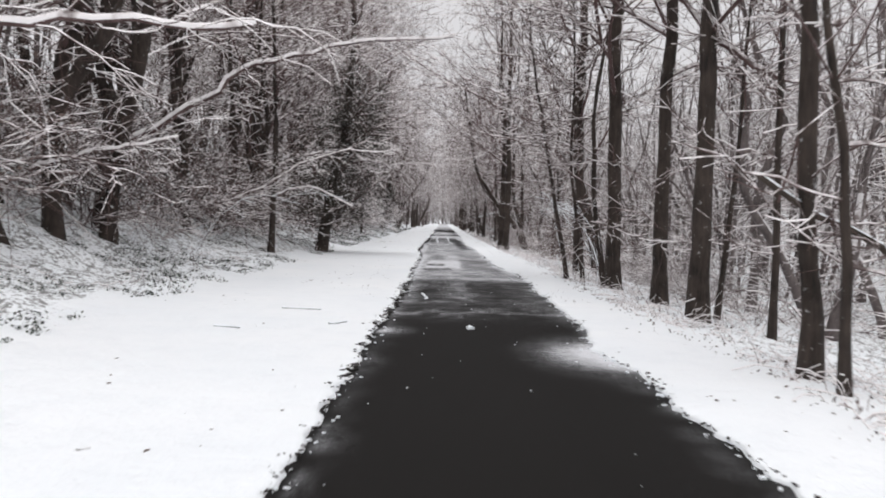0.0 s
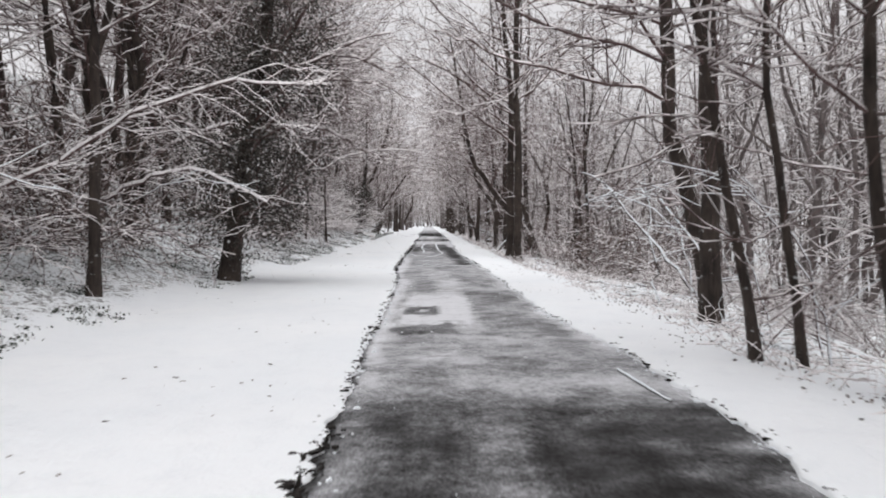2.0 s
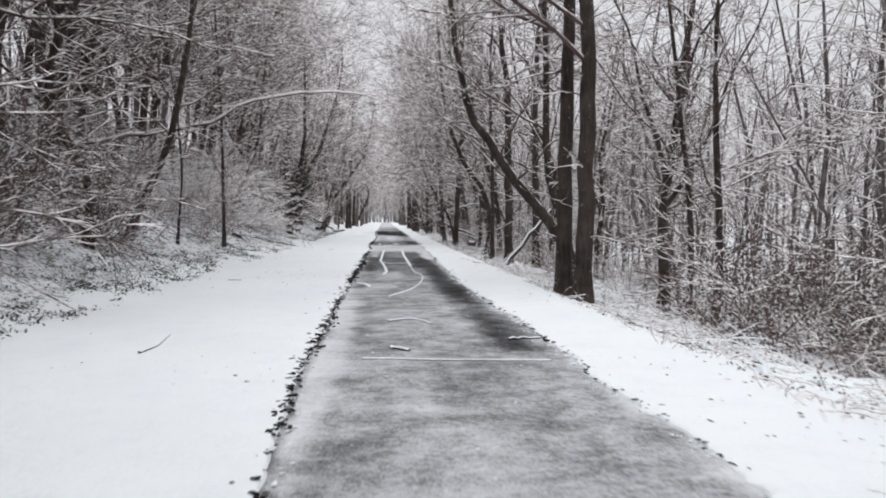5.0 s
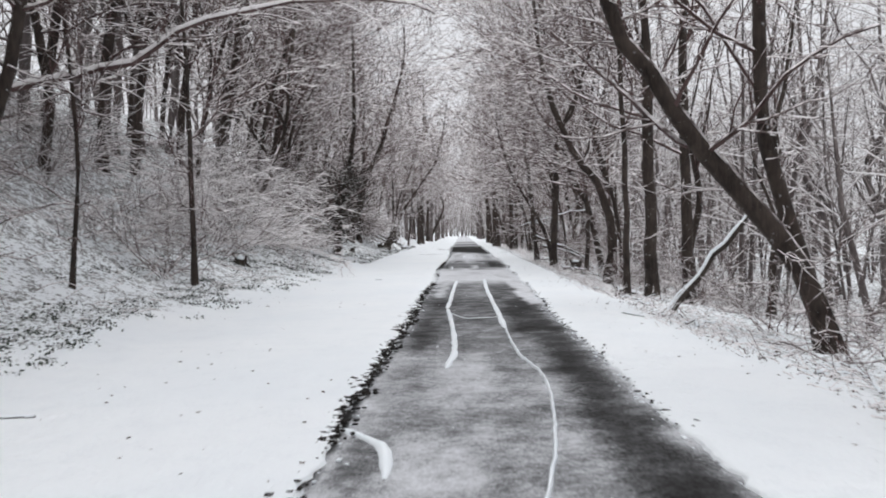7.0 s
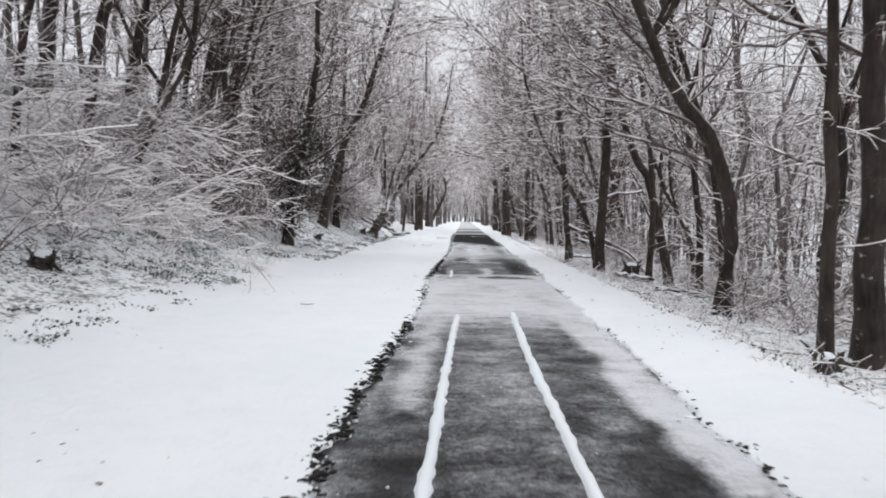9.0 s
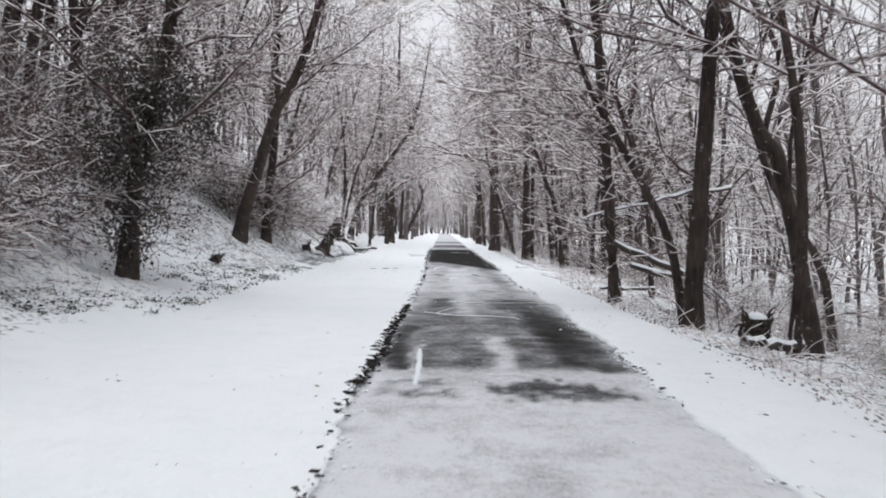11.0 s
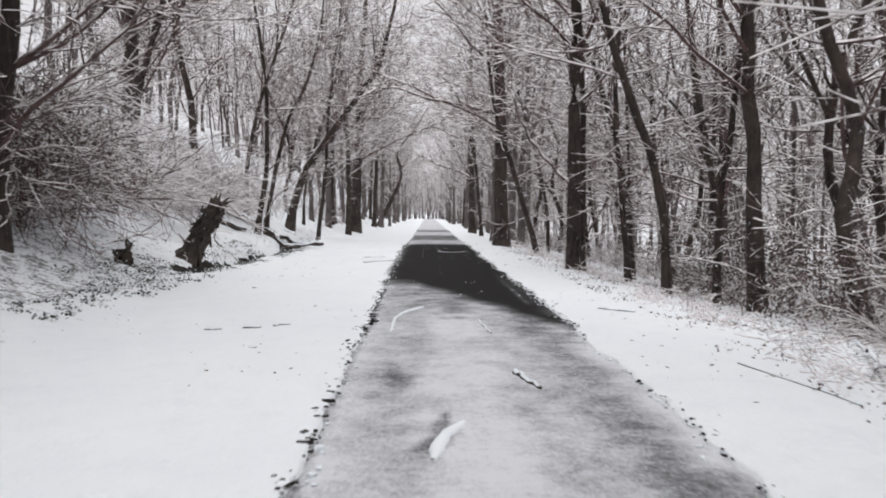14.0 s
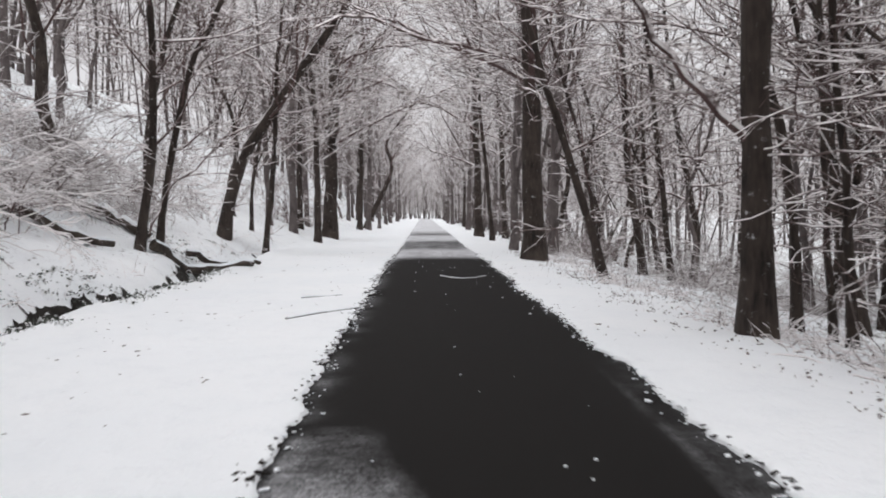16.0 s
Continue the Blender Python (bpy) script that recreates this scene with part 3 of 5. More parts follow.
def dusting(x, y):
    """How thick the blown snow lies on the asphalt, 0 to 1."""
    base = np.interp(y, [0, 13, 15, 19, 21.5, 22.4, 23.4, 24.5, 28, 36, 40, 45, 50, 54, 57, 60, 66, 70, 72.5, 79, 80.8, 81.2, 85, 88, 93, 99, 103, 106, 112, 130, 133, 137, 140, 147, 150, 158, 161, 175, 400],
                     [0, 0, 0.12, 0.12, 0.2, 0.6, 0.46, 0.58, 0.64, 0.6, 0.58, 0.54, 0.57, 0.5, 0.48, 0.34, 0.30, 0.36, 0.88, 0.88, 0.8, 0.30, 0.34, 0.55, 0.74, 0.74, 0.64, 0.5, 0.5, 0, 0.7, 0.75, 0.3, 0.3, 0.8, 0.8, 0.3, 0.9, 0.9])
    for k, (x0, x1, y0, y1, thick, soft) in enumerate(PATCHES):
        base = base + block(x, y, x0, x1, y0, y1, soft, 60 + 3 * k) * (thick - base)
    wet = np.clip(base * 6, 0, 1)
    # streaks blown across the path
    base = base + wet * (0.07 * smooth_noise(x * 0.5, y, 21, 0.32) + 0.04 * smooth_noise(x * 0.6, y, 22, 0.14) + 0.10 * smooth_noise(x, y * 0.5, 27, 0.5) + 0.08 * smooth_noise(x, y * 0.8, 30, 0.22))
    # the black stretch begins aslant
    black = np.clip((y + 0.5 * smooth_noise(x, y, 28, 0.6) - 107.7 + 3.2 * np.maximum(x, -0.2)) / 1.6, 0, 1) * np.clip((131.5 - y) / 1.5, 0, 1)
    base = base * (1 - black)
    # the tongue of snow blown in at the black stretch
    base = base + 1.1 * np.exp(-((x - 2.15) / 0.6) ** 2 - ((y - 10.7) / 0.9) ** 2) + 0.5 * np.exp(-((x + 0.7) / 0.35) ** 2 - ((y - 12.4) / 0.35) ** 2)
    # a dark wet rim with a line of snow inside it
    rim = np.clip((y - 104.5) / 1.5, 0, 1) * np.clip((112.5 - y) / 4, 0, 1)
    base = base + rim * (0.35 * np.exp(-((x - 1.84 - 0.03 * smooth_noise(y, 0 * y, 25, 0.8)) / 0.035) ** 2) + 0.06 * np.clip((x - 1.86) / 0.06, 0, 1)) * (0.8 + 0.5 * smooth_noise(x, y, 26, 0.35))
    # thin snow along both edges
    left, right = left_line(y), edge_right(y)
    edge = np.exp(-np.clip(x - left - 0.10, 0, 9) / 0.12) * 0.3 * (x > left + 0.03) + np.exp(-np.clip(right - 0.02 - x, 0, 9) / 0.14) * np.interp(y, [102, 106], [0.4, 0.12])
    base = base + edge * (0.5 + 0.6 * smooth_noise(x, y, 23, 0.4))
    # bare, broken rim along the asphalt's left edge
    bare = np.interp(y, [0, 22, 26, 37, 41, 50, 54, 70, 73, 79, 80.5, 88, 90, 101, 103, 112], [1, 1, 0.3, 0.3, 0.4, 0.5, 1, 1, 0.3, 0.3, 1, 1, 0.35, 0.35, 0.9, 0.9]) * np.clip((left + 0.05 + 0.05 * smooth_noise(x, y, 29, 0.25) - x) / 0.05, 0, 1)
    return np.clip(base * (1 - 0.9 * bare), 0, 1)


def build_road():
    x = np.concatenate([[ROAD_L - 0.42, ROAD_L - 0.40], np.linspace(ROAD_L - 0.36, 2.0, 44), np.linspace(2.06, ROAD_R + 0.36, 8)])
    y = np.concatenate([[-60, -20], np.arange(0, 14, 0.14), np.arange(14, 110, 0.09), np.arange(110, 135, 0.14), np.arange(135, 260, 0.5), [300, 400]])
    xx, yy = np.meshgrid(x, y)
    z = 0.012 * (1 - ((xx - 0.69) / 1.6) ** 2)
    z[:, 0] = z[:, -1] = -0.05
    me = qmesh("road", np.stack([xx, yy, z], -1).reshape(-1, 3), grid_quads(len(y), len(x)), ROAD)
    at = me.attributes.new("dusting", "FLOAT", "POINT")
    at.data.foreach_set("value", dusting(xx, yy).astype(np.float32).ravel())
    tagged(new("road", me), "narrow wet black asphalt path with blown snow", "path", kind="structure")


build_ground()
build_road()

# ---- the trees that stand along the way ----
STANDING, BOUGHS = [], {}


def stand(x, y, radius, way, tall, kind, *boughs):
    """A tree in its place: trunk radius, the trunk's way as (sideways, up) from its base, height, kind, and long single boughs from the base."""
    STANDING.append((x, y, radius, way, tall, kind))
    BOUGHS[x, y] = boughs


# beside the path, on the lower side
stand(4.38, 10.0, 0.12, [(-0.1, 2.2), (-0.19, 4.3)], 15, "tall")
stand(5.1, 15.9, 0.19, [(0.02, 3.0), (0.03, 6.1)], 19, "tall",
      [(0.02, 0, 5.4), (0.9, 0, 4.9), (1.6, 0, 4.6), (2.6, 0, 4.7)])
stand(5.0, 18.2, 0.165, [(0.0, 3.2), (0.07, 6.7)], 18, "tall")
stand(4.7, 21.4, 0.19, [(-0.05, 3.5), (-0.12, 7.4)], 21, "tall",
      [(-0.1, 0, 6.0), (-1.2, 0, 7.0), (-2.4, 0, 7.4)])
stand(4.23, 8.95, 0.06, [(-0.14, 2.6), (-0.35, 3.7)], 8, "thin")
stand(6.07, 14.9, 0.07, [(0.0, 2.6), (0.02, 6.0)], 14, "thin")
stand(5.92, 17.3, 0.06, [(0.31, 2.8), (0.45, 5.5)], 12, "thin")
stand(5.0, 28.2, 0.175, [(-0.04, 2.5), (-0.1, 5.5)], 18, "tall")
stand(4.7, 22.3, 0.075, [(-0.31, 1.75), (-0.43, 3.3), (-0.43, 5.0)], 12, "thin")
stand(7.7, 73.3, 0.2, [(-0.05, 3.6), (-0.1, 8.0)], 19, "tall")
stand(8.4, 57.2, 0.17, [(0.0, 1.6), (-0.06, 2.9), (0.3, 5.4)], 14, "forked")
stand(7.9, 52.4, 0.1, [(0.1, 2.2), (0.0, 4.4)], 13, "thin")
stand(8.0, 54.2, 0.09, [(0.02, 2.0), (-0.1, 4.0)], 12, "thin")
stand(5.75, 112.7, 0.09, [(-0.35, 3.2), (-0.5, 5.2)], 13, "thin")
stand(3.92, 23.8, 0.065, [(-0.35, 1.7), (-0.52, 2.6)], 9, "thin")
stand(4.35, 23.6, 0.055, [(-0.3, 2.0), (-0.48, 3.8)], 10, "thin")
stand(6.6, 32.4, 0.2, [(-0.35, 1.9), (-0.75, 3.4), (-1.0, 4.3), (-1.0, 5.4)], 17, "tall")
stand(4.13, 52.4, 0.19, [(0.05, 2.8), (0.08, 6.0)], 19, "tall")
stand(4.37, 51.5, 0.205, [(0.06, 2.8), (0.08, 5.6)], 20, "tall")
stand(6.85, 61.3, 0.2, [(-0.75, 1.8), (-2.57, 4.1), (-3.4, 5.4), (-4.05, 6.4), (-4.6, 9.5)], 13.5, "leaning")
stand(7.0, 61.9, 0.17, [(-0.6, 2.0), (-1.15, 4.0), (-1.27, 5.4), (-1.25, 6.4)], 16, "tall")
stand(5.0, 70.4, 0.1, [(0.01, 2.8), (-0.07, 5.6)], 15, "tall")
stand(5.87, 70.9, 0.2, [(-0.05, 3.6), (-0.1, 8.0)], 20, "tall")
stand(5.5, 76.3, 0.17, [(0.2, 2.1), (-0.3, 3.9), (-0.95, 4.8)], 13, "forked")
stand(4.53, 92.8, 0.16, [(-0.26, 3.4), (-0.6, 7.0)], 15, "tall",
      [(0.0, 0, 1.9), (-0.9, 0, 1.95), (-1.7, 0, 1.8)],
      [(-0.2, 0, 3.1), (1.0, 0, 3.4), (2.2, 0, 3.7)])
stand(4.85, 87.5, 0.18, [(0.14, 3.4), (0.27, 6.5)], 17, "tall",
      [(0.1, 0, 2.9), (-0.6, 0, 3.5), (-0.9, 0, 4.4), (-1.0, 0, 5.4)])
stand(4.95, 88.05, 0.1, [(-0.55, 2.1), (-1.45, 3.7), (-2.15, 5.0)], 9, "leaning")
stand(7.6, 88.0, 0.17, [(-0.8, 3.9), (-1.36, 4.9), (-1.6, 5.6)], 15, "tall")
stand(3.85, 130.4, 0.36, [(-0.1, 6.6), (-0.3, 12.3)], 23, "tall")
stand(4.5, 114.4, 0.21, [(-0.05, 2.3), (-0.08, 4.6)], 20, "tall",
      [(-0.05, 0, 2.5), (-0.55, 0, 3.0), (-1.25, 0.1, 3.8), (-1.65, 0.2, 4.5), (-2.0, 0.2, 5.5)])
stand(4.95, 115.4, 0.12, [(-0.05, 3.2)], 15, "tall")
stand(5.6, 108.8, 0.115, [(-0.25, 2.5), (-0.77, 4.0), (-1.35, 5.6)], 13, "tall")
stand(6.4, 115.4, 0.08, [(-0.15, 2.3), (-0.35, 4.2)], 11, "thin")
stand(3.95, 158.0, 0.28, [(-0.2, 9.9), (-0.3, 19.0)], 22, "tall")
stand(4.85, 124.2, 0.12, [(-1.07, 3.5), (-1.9, 6.0)], 12, "leaning")
stand(7.8, 109.0, 0.2, [(-0.2, 3.5), (-0.5, 7.0)], 18, "forked")
stand(7.4, 110.6, 0.1, [(0.05, 2.4), (0.35, 5.0)], 14, "thin")
stand(7.14, 117.3, 0.07, [(-0.25, 3.4), (-0.34, 5.8)], 12, "thin")
stand(7.94, 128.3, 0.1, [(-0.38, 3.2), (-0.76, 6.9)], 13, "thin")
stand(4.2, 150.0, 0.14, [(-0.4, 4.5)], 14, "tall")
stand(6.4, 86.5, 0.11, [(0.1, 3.0)], 14, "tall")
# on the bank
stand(-5.25, 35.5, 0.23, [(0.5, 3.1), (1.05, 5.6)], 15, "ivied",
      [(0.5, 0, 3.2), (1.5, -0.3, 4.0), (2.6, -0.5, 4.0), (3.6, -0.7, 3.4)],
      [(0.9, 0, 4.8), (2.0, 0.2, 5.8), (3.3, 0.2, 6.0), (4.5, 0.3, 5.5)],
      [(1.0, 0, 5.6), (2.0, 0.4, 7.2), (3.4, 0.5, 8.4), (4.8, 0.5, 8.8)],
      [(0.6, 0, 3.8), (1.4, 0.8, 4.8), (2.4, 1.2, 5.0), (3.2, 1.4, 4.6)],
      [(0.4, 0, 3.0), (-0.7, 0, 4.0), (-1.8, -0.2, 4.4), (-2.8, -0.3, 4.2)])
stand(-6.1, 29.3, 0.115, [(0.11, 2.6), (0.14, 4.9)], 13, "tall")
stand(-6.7, 66.3, 0.075, [(0.0, 3.6), (-0.08, 6.2)], 11, "thin")
stand(-8.2, 58.6, 0.12, [(1.05, 2.1), (1.6, 3.6)], 11, "leaning")
stand(-7.3, 61.4, 0.05, [(0.2, 2.2), (0.18, 3.2)], 8, "thin")
stand(-7.8, 105.5, 0.2, [(0.1, 2.3), (0.3, 3.6)], 14, "shaggy")
stand(-6.75, 88.3, 0.19, [(0.14, 1.6), (0.3, 2.7), (0.7, 4.1), (1.1, 6.5)], 13, "ivied")
stand(-7.95, 101.5, 0.24, [(0.5, 2.0), (1.45, 4.9), (2.3, 6.6)], 14, "tall")
stand(-5.5, 149.5, 0.4, [(0.35, 7.2), (0.5, 13.4)], 22, "tall",
      [(0.45, 0, 10.2), (2.5, 0, 11.0), (4.5, 0, 11.2), (6.0, 0, 10.4)],
      [(0.45, 0, 9.5), (2.0, 0, 9.4), (4.0, 0.2, 8.8), (5.4, 0.3, 7.6)],
      [(0.45, 0, 8.6), (2.2, 0, 8.8), (4.4, -0.2, 9.8)])
stand(-7.6, 133.8, 0.23, [(0.8, 2.9), (3.65, 7.1), (4.85, 8.8), (5.6, 11.5)], 14, "leaning")
stand(-7.27, 124.2, 0.12, [(0.42, 2.7), (0.44, 6.2)], 13, "thin",
      [(0.3, 0, 0.4), (0.9, 0, 1.6), (1.6, 0, 2.2), (2.4, 0, 2.9)])
stand(-7.1, 125.2, 0.1, [(0.45, 2.8), (1.1, 5.2), (1.8, 6.5)], 12, "thin")
stand(-5.6, 178.0, 0.26, [(2.6, 5.5), (2.2, 8.3), (4.6, 11.6)], 13, "leaning")
stand(-11.0, 120.0, 0.3, [(0.1, 4.0), (0.2, 8.0)], 18, "tall")
stand(-6.1, 134.0, 0.12, [(0.3, 2.3)], 13, "tall")
stand(-12.5, 28.0, 0.32, [(0.3, 5.0)], 17, "tall")
stand(-11.0, 27.2, 0.3, [(0.9, 4.4)], 16, "tall")


KINDS = {
    "tall": (dict(bare=4.5, boughs=24, side=6, spread=1.35, fine=0.65), "tall bare tree with dark wet bark and snowy twigs"),
    "thin": (dict(bare=2.2, boughs=15, side=14, spread=0.85), "thin bare young tree with snow-lined twigs"),
    "leaning": (dict(bare=3.0, boughs=18, side=12, spread=1.1), "leaning bare tree with snow along its upper side"),
    "forked": (dict(bare=2.6, boughs=26, side=9, spread=1.3, forks=3), "bare tree with spreading boughs under snow"),
    "shaggy": (dict(bare=1.2, boughs=18, side=40), "stout tree shaggy with low snowy twigs"),
    "ivied": (dict(bare=1.6, boughs=22, side=36, ivy=19000), "tree trunk thickly clad in ivy, dusted with snow"),
}


def build_standing():
    for k, (x, y, r, way, h, kind) in enumerate(STANDING):
        opts, label = KINDS[kind]
        line = [(0, 0, 0)] + [(a, 0, b) for a, b in way]
        ms = tree_meshes(kind + "_tree", 100 + k, line, r, h, toward=-0.35 if x > 0 else 0.5, extra=BOUGHS[x, y], near=True, reach=3.0 if r > 0.2 else 1.4, **opts)
        plant(kind + "_tree", ms, x, y, float(height(x, y)), 0, 1, label, "tree")


build_standing()

# ---- long boughs that reach over the verge from the bank ----


def build_reaching(x, y, r, line, bough, seed, width=0.42, limbs=3, cap=0.05):
    """A tree on the bank with one long low bough towards the path; snow-laden twigs droop from it."""
    rng = np.random.default_rng(seed)
    ms = tree_meshes("reaching_tree", seed, line, r, 13, bare=5.5, boughs=12, side=8, near=True, fine=0.7)
    e = plant("reaching_tree", ms, x, y, float(height(x, y)), 0, 1, "bank tree with a long snow-laden bough over the verge", "tree")
    wood, snow = Heap(), Heap()
    p = spline(bough, 22)
    p[1:-1] += rng.normal(0, 0.035, (20, 3))
    rad = np.linspace(r * width, 0.013, 22)
    tube(wood, p, rad, 7, 0.1, rng)
    snow_strip(snow, p, rad, cap)
    for i in range(4, 21):
        for _ in range(limbs):
            t = p[i] - p[i - 1]
            limb(rng, wood, snow, p[i], off_dir(rng, t / np.linalg.norm(t), rng.uniform(0.3, 0.9), 0.6), rng.uniform(0.6, 1.9), min(rad[i] * 0.3, 0.009), 0.7, rng.uniform(-0.26, 0.02), 0.014, 0.9, True, 0.7)
    sprout(wood, snow)
    low = part("bough", wood.mesh("bough", TWIG), e, "long low bough reaching over the verge")
    part("bough_snow", snow.mesh("bough_snow", FLUFF), low, "thick white snow")


build_reaching(-8.6, 21.0, 0.2, [(0, 0, 0), (0.2, 0, 3)], [(0.1, 0, 1.9), (2.6, 0.2, 3.35), (3.6, 0.4, 4.25), (6.6, 0.6, 5.0), (9.0, 0.8, 5.25)], 901, limbs=2)
build_reaching(-9.2, 9.5, 0.17, [(0, 0, 0), (0.3, 0, 3)], [(0.2, 0, 1.6), (2.5, 0, 1.9), (4.5, 0, 1.95), (5.6, 0.1, 2.1), (6.7, 0.2, 2.0), (7.3, 0.3, 2.1)], 902, limbs=1)
build_reaching(-11.6, 61.4, 0.2, [(0, 0, 0), (-0.1, 0, 3)], [(0.1, 0, 0.5), (1.5, 0, 0.75), (3.2, 0, 1.0), (5.3, 0.1, 1.35), (6.8, 0.2, 2.2), (8.6, 0.3, 2.5), (10.3, 0.5, 2.6), (11.2, 0.8, 2.4)], 903, 0.42, 2)
build_reaching(-9.5, 40.0, 0.2, [(0, 0, 0), (0.2, 0, 3)], [(0.1, 0, 1.5), (2.0, 0.1, 2.6), (4.0, -0.4, 3.0), (6.0, -0.8, 2.6)], 904, 0.36, 2)
build_reaching(-9.0, 28.0, 0.15, [(0, 0, 0), (-0.1, 0, 3)], [(0.1, 0, 0.2), (1.4, 0, 0.5), (2.9, 0, 1.1), (4.1, 0, 1.85), (5.5, 0, 2.3), (7.4, 0.1, 2.45)], 905, 0.26, 2, 0.03)
build_reaching(-9.2, 17.4, 0.12, [(0, 0, 0), (-0.2, 0, 3)], [(0.1, 0, 0.3), (1.3, 0, 0.85), (2.5, 0.1, 1.15), (3.8, 0.1, 1.4)], 906, 0.36, 1)
build_reaching(-8.2, 33.0, 0.13, [(0, 0, 0), (-0.2, 0, 3)], [(0.1, 0, 0.7), (1.6, -0.2, 1.5), (3.2, -0.5, 1.7), (4.7, -0.7, 1.0)], 907, 0.3, 1)

# ---- the woods on both sides ----
TREE_LABEL = "bare woodland tree with snow on its branches"
SHRUB_LABEL = "leafless shrub bent under fresh snow"


def build_woods():
    rng = np.random.default_rng(5)
    trees = []
    for k in range(12):
        h, r = rng.uniform(12, 19), rng.uniform(0.07, 0.2)
        a = rng.normal(0, 0.9, 2)
        c = rng.normal(0, 0.5, 4)
        trees.append(tree_meshes("woodland_tree", 300 + k, [(0, 0, 0), (a[0] * 0.4 + 0.6 * c[0], a[1] * 0.5, 2.3), (a[0] * 0.7 + c[1], a[1], 4.6), (a[0] * 1.2 + 1.3 * c[2], a[1] * 1.2, 7.2), (a[0] * 1.5 + 1.6 * c[3], a[1] * 1.3, 9.6)], r, h, bare=rng.uniform(2.2, 4.5), boughs=19, side=8, fine=0.38 if k < 7 else 0.15, spread=1.2, forks=int(rng.integers(0, 3)), bark=BARK if k < 7 else HAZED_BARK, wood_mat=TWIG if k < 7 else PALE_TWIG, snow_mat=WOODSNOW if k < 7 else HAZED_SNOW))
    wide = [tree_meshes("roadside_tree", 340 + k, [(0, 0, 0), (0.2, 0, 4), (0.3, 0.1, 8)], 0.2, 18, bare=3.0, boughs=18, side=2, fine=0.12, spread=1.75, forks=1, bark=HAZED_BARK if k else BARK, wood_mat=PALE_TWIG, snow_mat=HAZED_SNOW) for k in range(4)]
    shrubs = [shrub_meshes("shrub", 400 + k, int(rng.integers(7, 12)), rng.uniform(1.6, 3.0), (0.5, 1.3), 0.8, wood_mat=PALE_TWIG if k % 2 else TWIG) for k in range(8)]
    spots = [(x, y) for x, y, *_ in STANDING]

    def clear(x, y, d):
        return all((x - a) ** 2 + (y - b) ** 2 > d * d for a, b in spots)

    n = 0
    while n < 195:
        y = rng.uniform(8, 215)
        x = -rng.uniform(8.0, 23) if rng.random() < 0.5 else rng.uniform(9.0, 26)
        if not clear(x, y, 1.3):
            continue
        spots.append((x, y))
        n += 1
        if -13 < x < 0 and 84 < y < 132 and rng.random() < 0.7:
            continue
        # far trees and some right-hand ones take the haze-paled colours
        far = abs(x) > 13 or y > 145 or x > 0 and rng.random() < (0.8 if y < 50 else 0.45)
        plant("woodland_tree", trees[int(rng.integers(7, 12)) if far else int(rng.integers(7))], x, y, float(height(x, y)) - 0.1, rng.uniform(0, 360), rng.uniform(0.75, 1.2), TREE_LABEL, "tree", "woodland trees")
    n = 0
    while n < 22:
        y, x = rng.uniform(13, 58), -rng.uniform(7.4, 14)
        if clear(x, y, 1.0):
            spots.append((x, y))
            n += 1
            plant("woodland_tree", trees[int(rng.integers(7))], x, y, float(height(x, y)) - 0.1, rng.uniform(0, 360), rng.uniform(0.8, 1.2), TREE_LABEL, "tree", "woodland trees")
    n = 0
    while n < 14:
        y, x = rng.uniform(106, 150), rng.uniform(8.2, 15)
        if clear(x, y, 1.2):
            spots.append((x, y))
            n += 1
            plant("woodland_tree", trees[int(rng.integers(7))], x, y, float(height(x, y)) - 0.1, rng.uniform(0, 360), rng.uniform(0.8, 1.1), TREE_LABEL, "tree", "woodland trees")
    # taller, darker trees close together on the bank
    left = [tree_meshes("bank_tree", 360 + k, [(0, 0, 0), (0.3, 0, 3), (0.9, 0, 6)], 0.17, 16, bare=3.0, boughs=27, side=6, fine=0.45, spread=1.6, toward=0.6, forks=1) for k in range(3)]
    for k, (x, y) in enumerate([(-11.4, 43.5), (-12.6, 48.0), (-11.2, 53.0), (-12.4, 57.5), (-13.4, 51.0), (-14.4, 66.0), (-15.2, 70.5), (-14.0, 61.0), (-12.8, 88.0), (-13.2, 97.0), (-13.0, 113.0), (-10.8, 81.0), (-11.5, 93.0), (-12.2, 63.6), (-13.4, 68.4), (-12.0, 72.6), (-12.8, 77.0), (-14.6, 74.0), (-15.0, 79.5), (-13.6, 84.0), (-16.2, 88.5), (-14.4, 92.4), (-15.4, 98.6), (-14.0, 103.4), (-16.6, 108.0), (-15.6, 83.2), (-12.4, 99.4), (-13.8, 96.2)]):
        spots.append((x, y))
        plant("bank_tree", left[k % 3], x, y, float(height(x, y)) - 0.1, rng.uniform(-35, 35), rng.uniform(0.85, 1.15), "dark bare tree on the bank leaning over the verge", "tree", "bank trees")
    over = [tree_meshes("overhanging_tree", 380 + k, [(0, 0, 0), (0.2, 0, 3), (0.9, 0, 6), (1.9, 0.1, 9)], 0.11, 15, bare=2.5, boughs=28, side=8, fine=0.5, spread=2.05, toward=0.85, forks=1) for k in range(3)]
    for k, (x, y) in enumerate([(-9.6, 41.2), (-10.4, 46.0), (-9.8, 50.4), (-10.4, 55.2), (-10.6, 59.0), (-12.4, 66.4), (-9.6, 83.0), (-10.8, 94.0), (-10.2, 76.6), (-11.2, 99.2), (-11.0, 107.0), (-9.6, 116.5), (-9.0, 129.5), (-7.6, 138.5), (7.0, 80.5), (7.3, 83.5), (7.0, 98.2), (7.6, 119.5), (7.0, 135.0)]):
        spots.append((x, y))
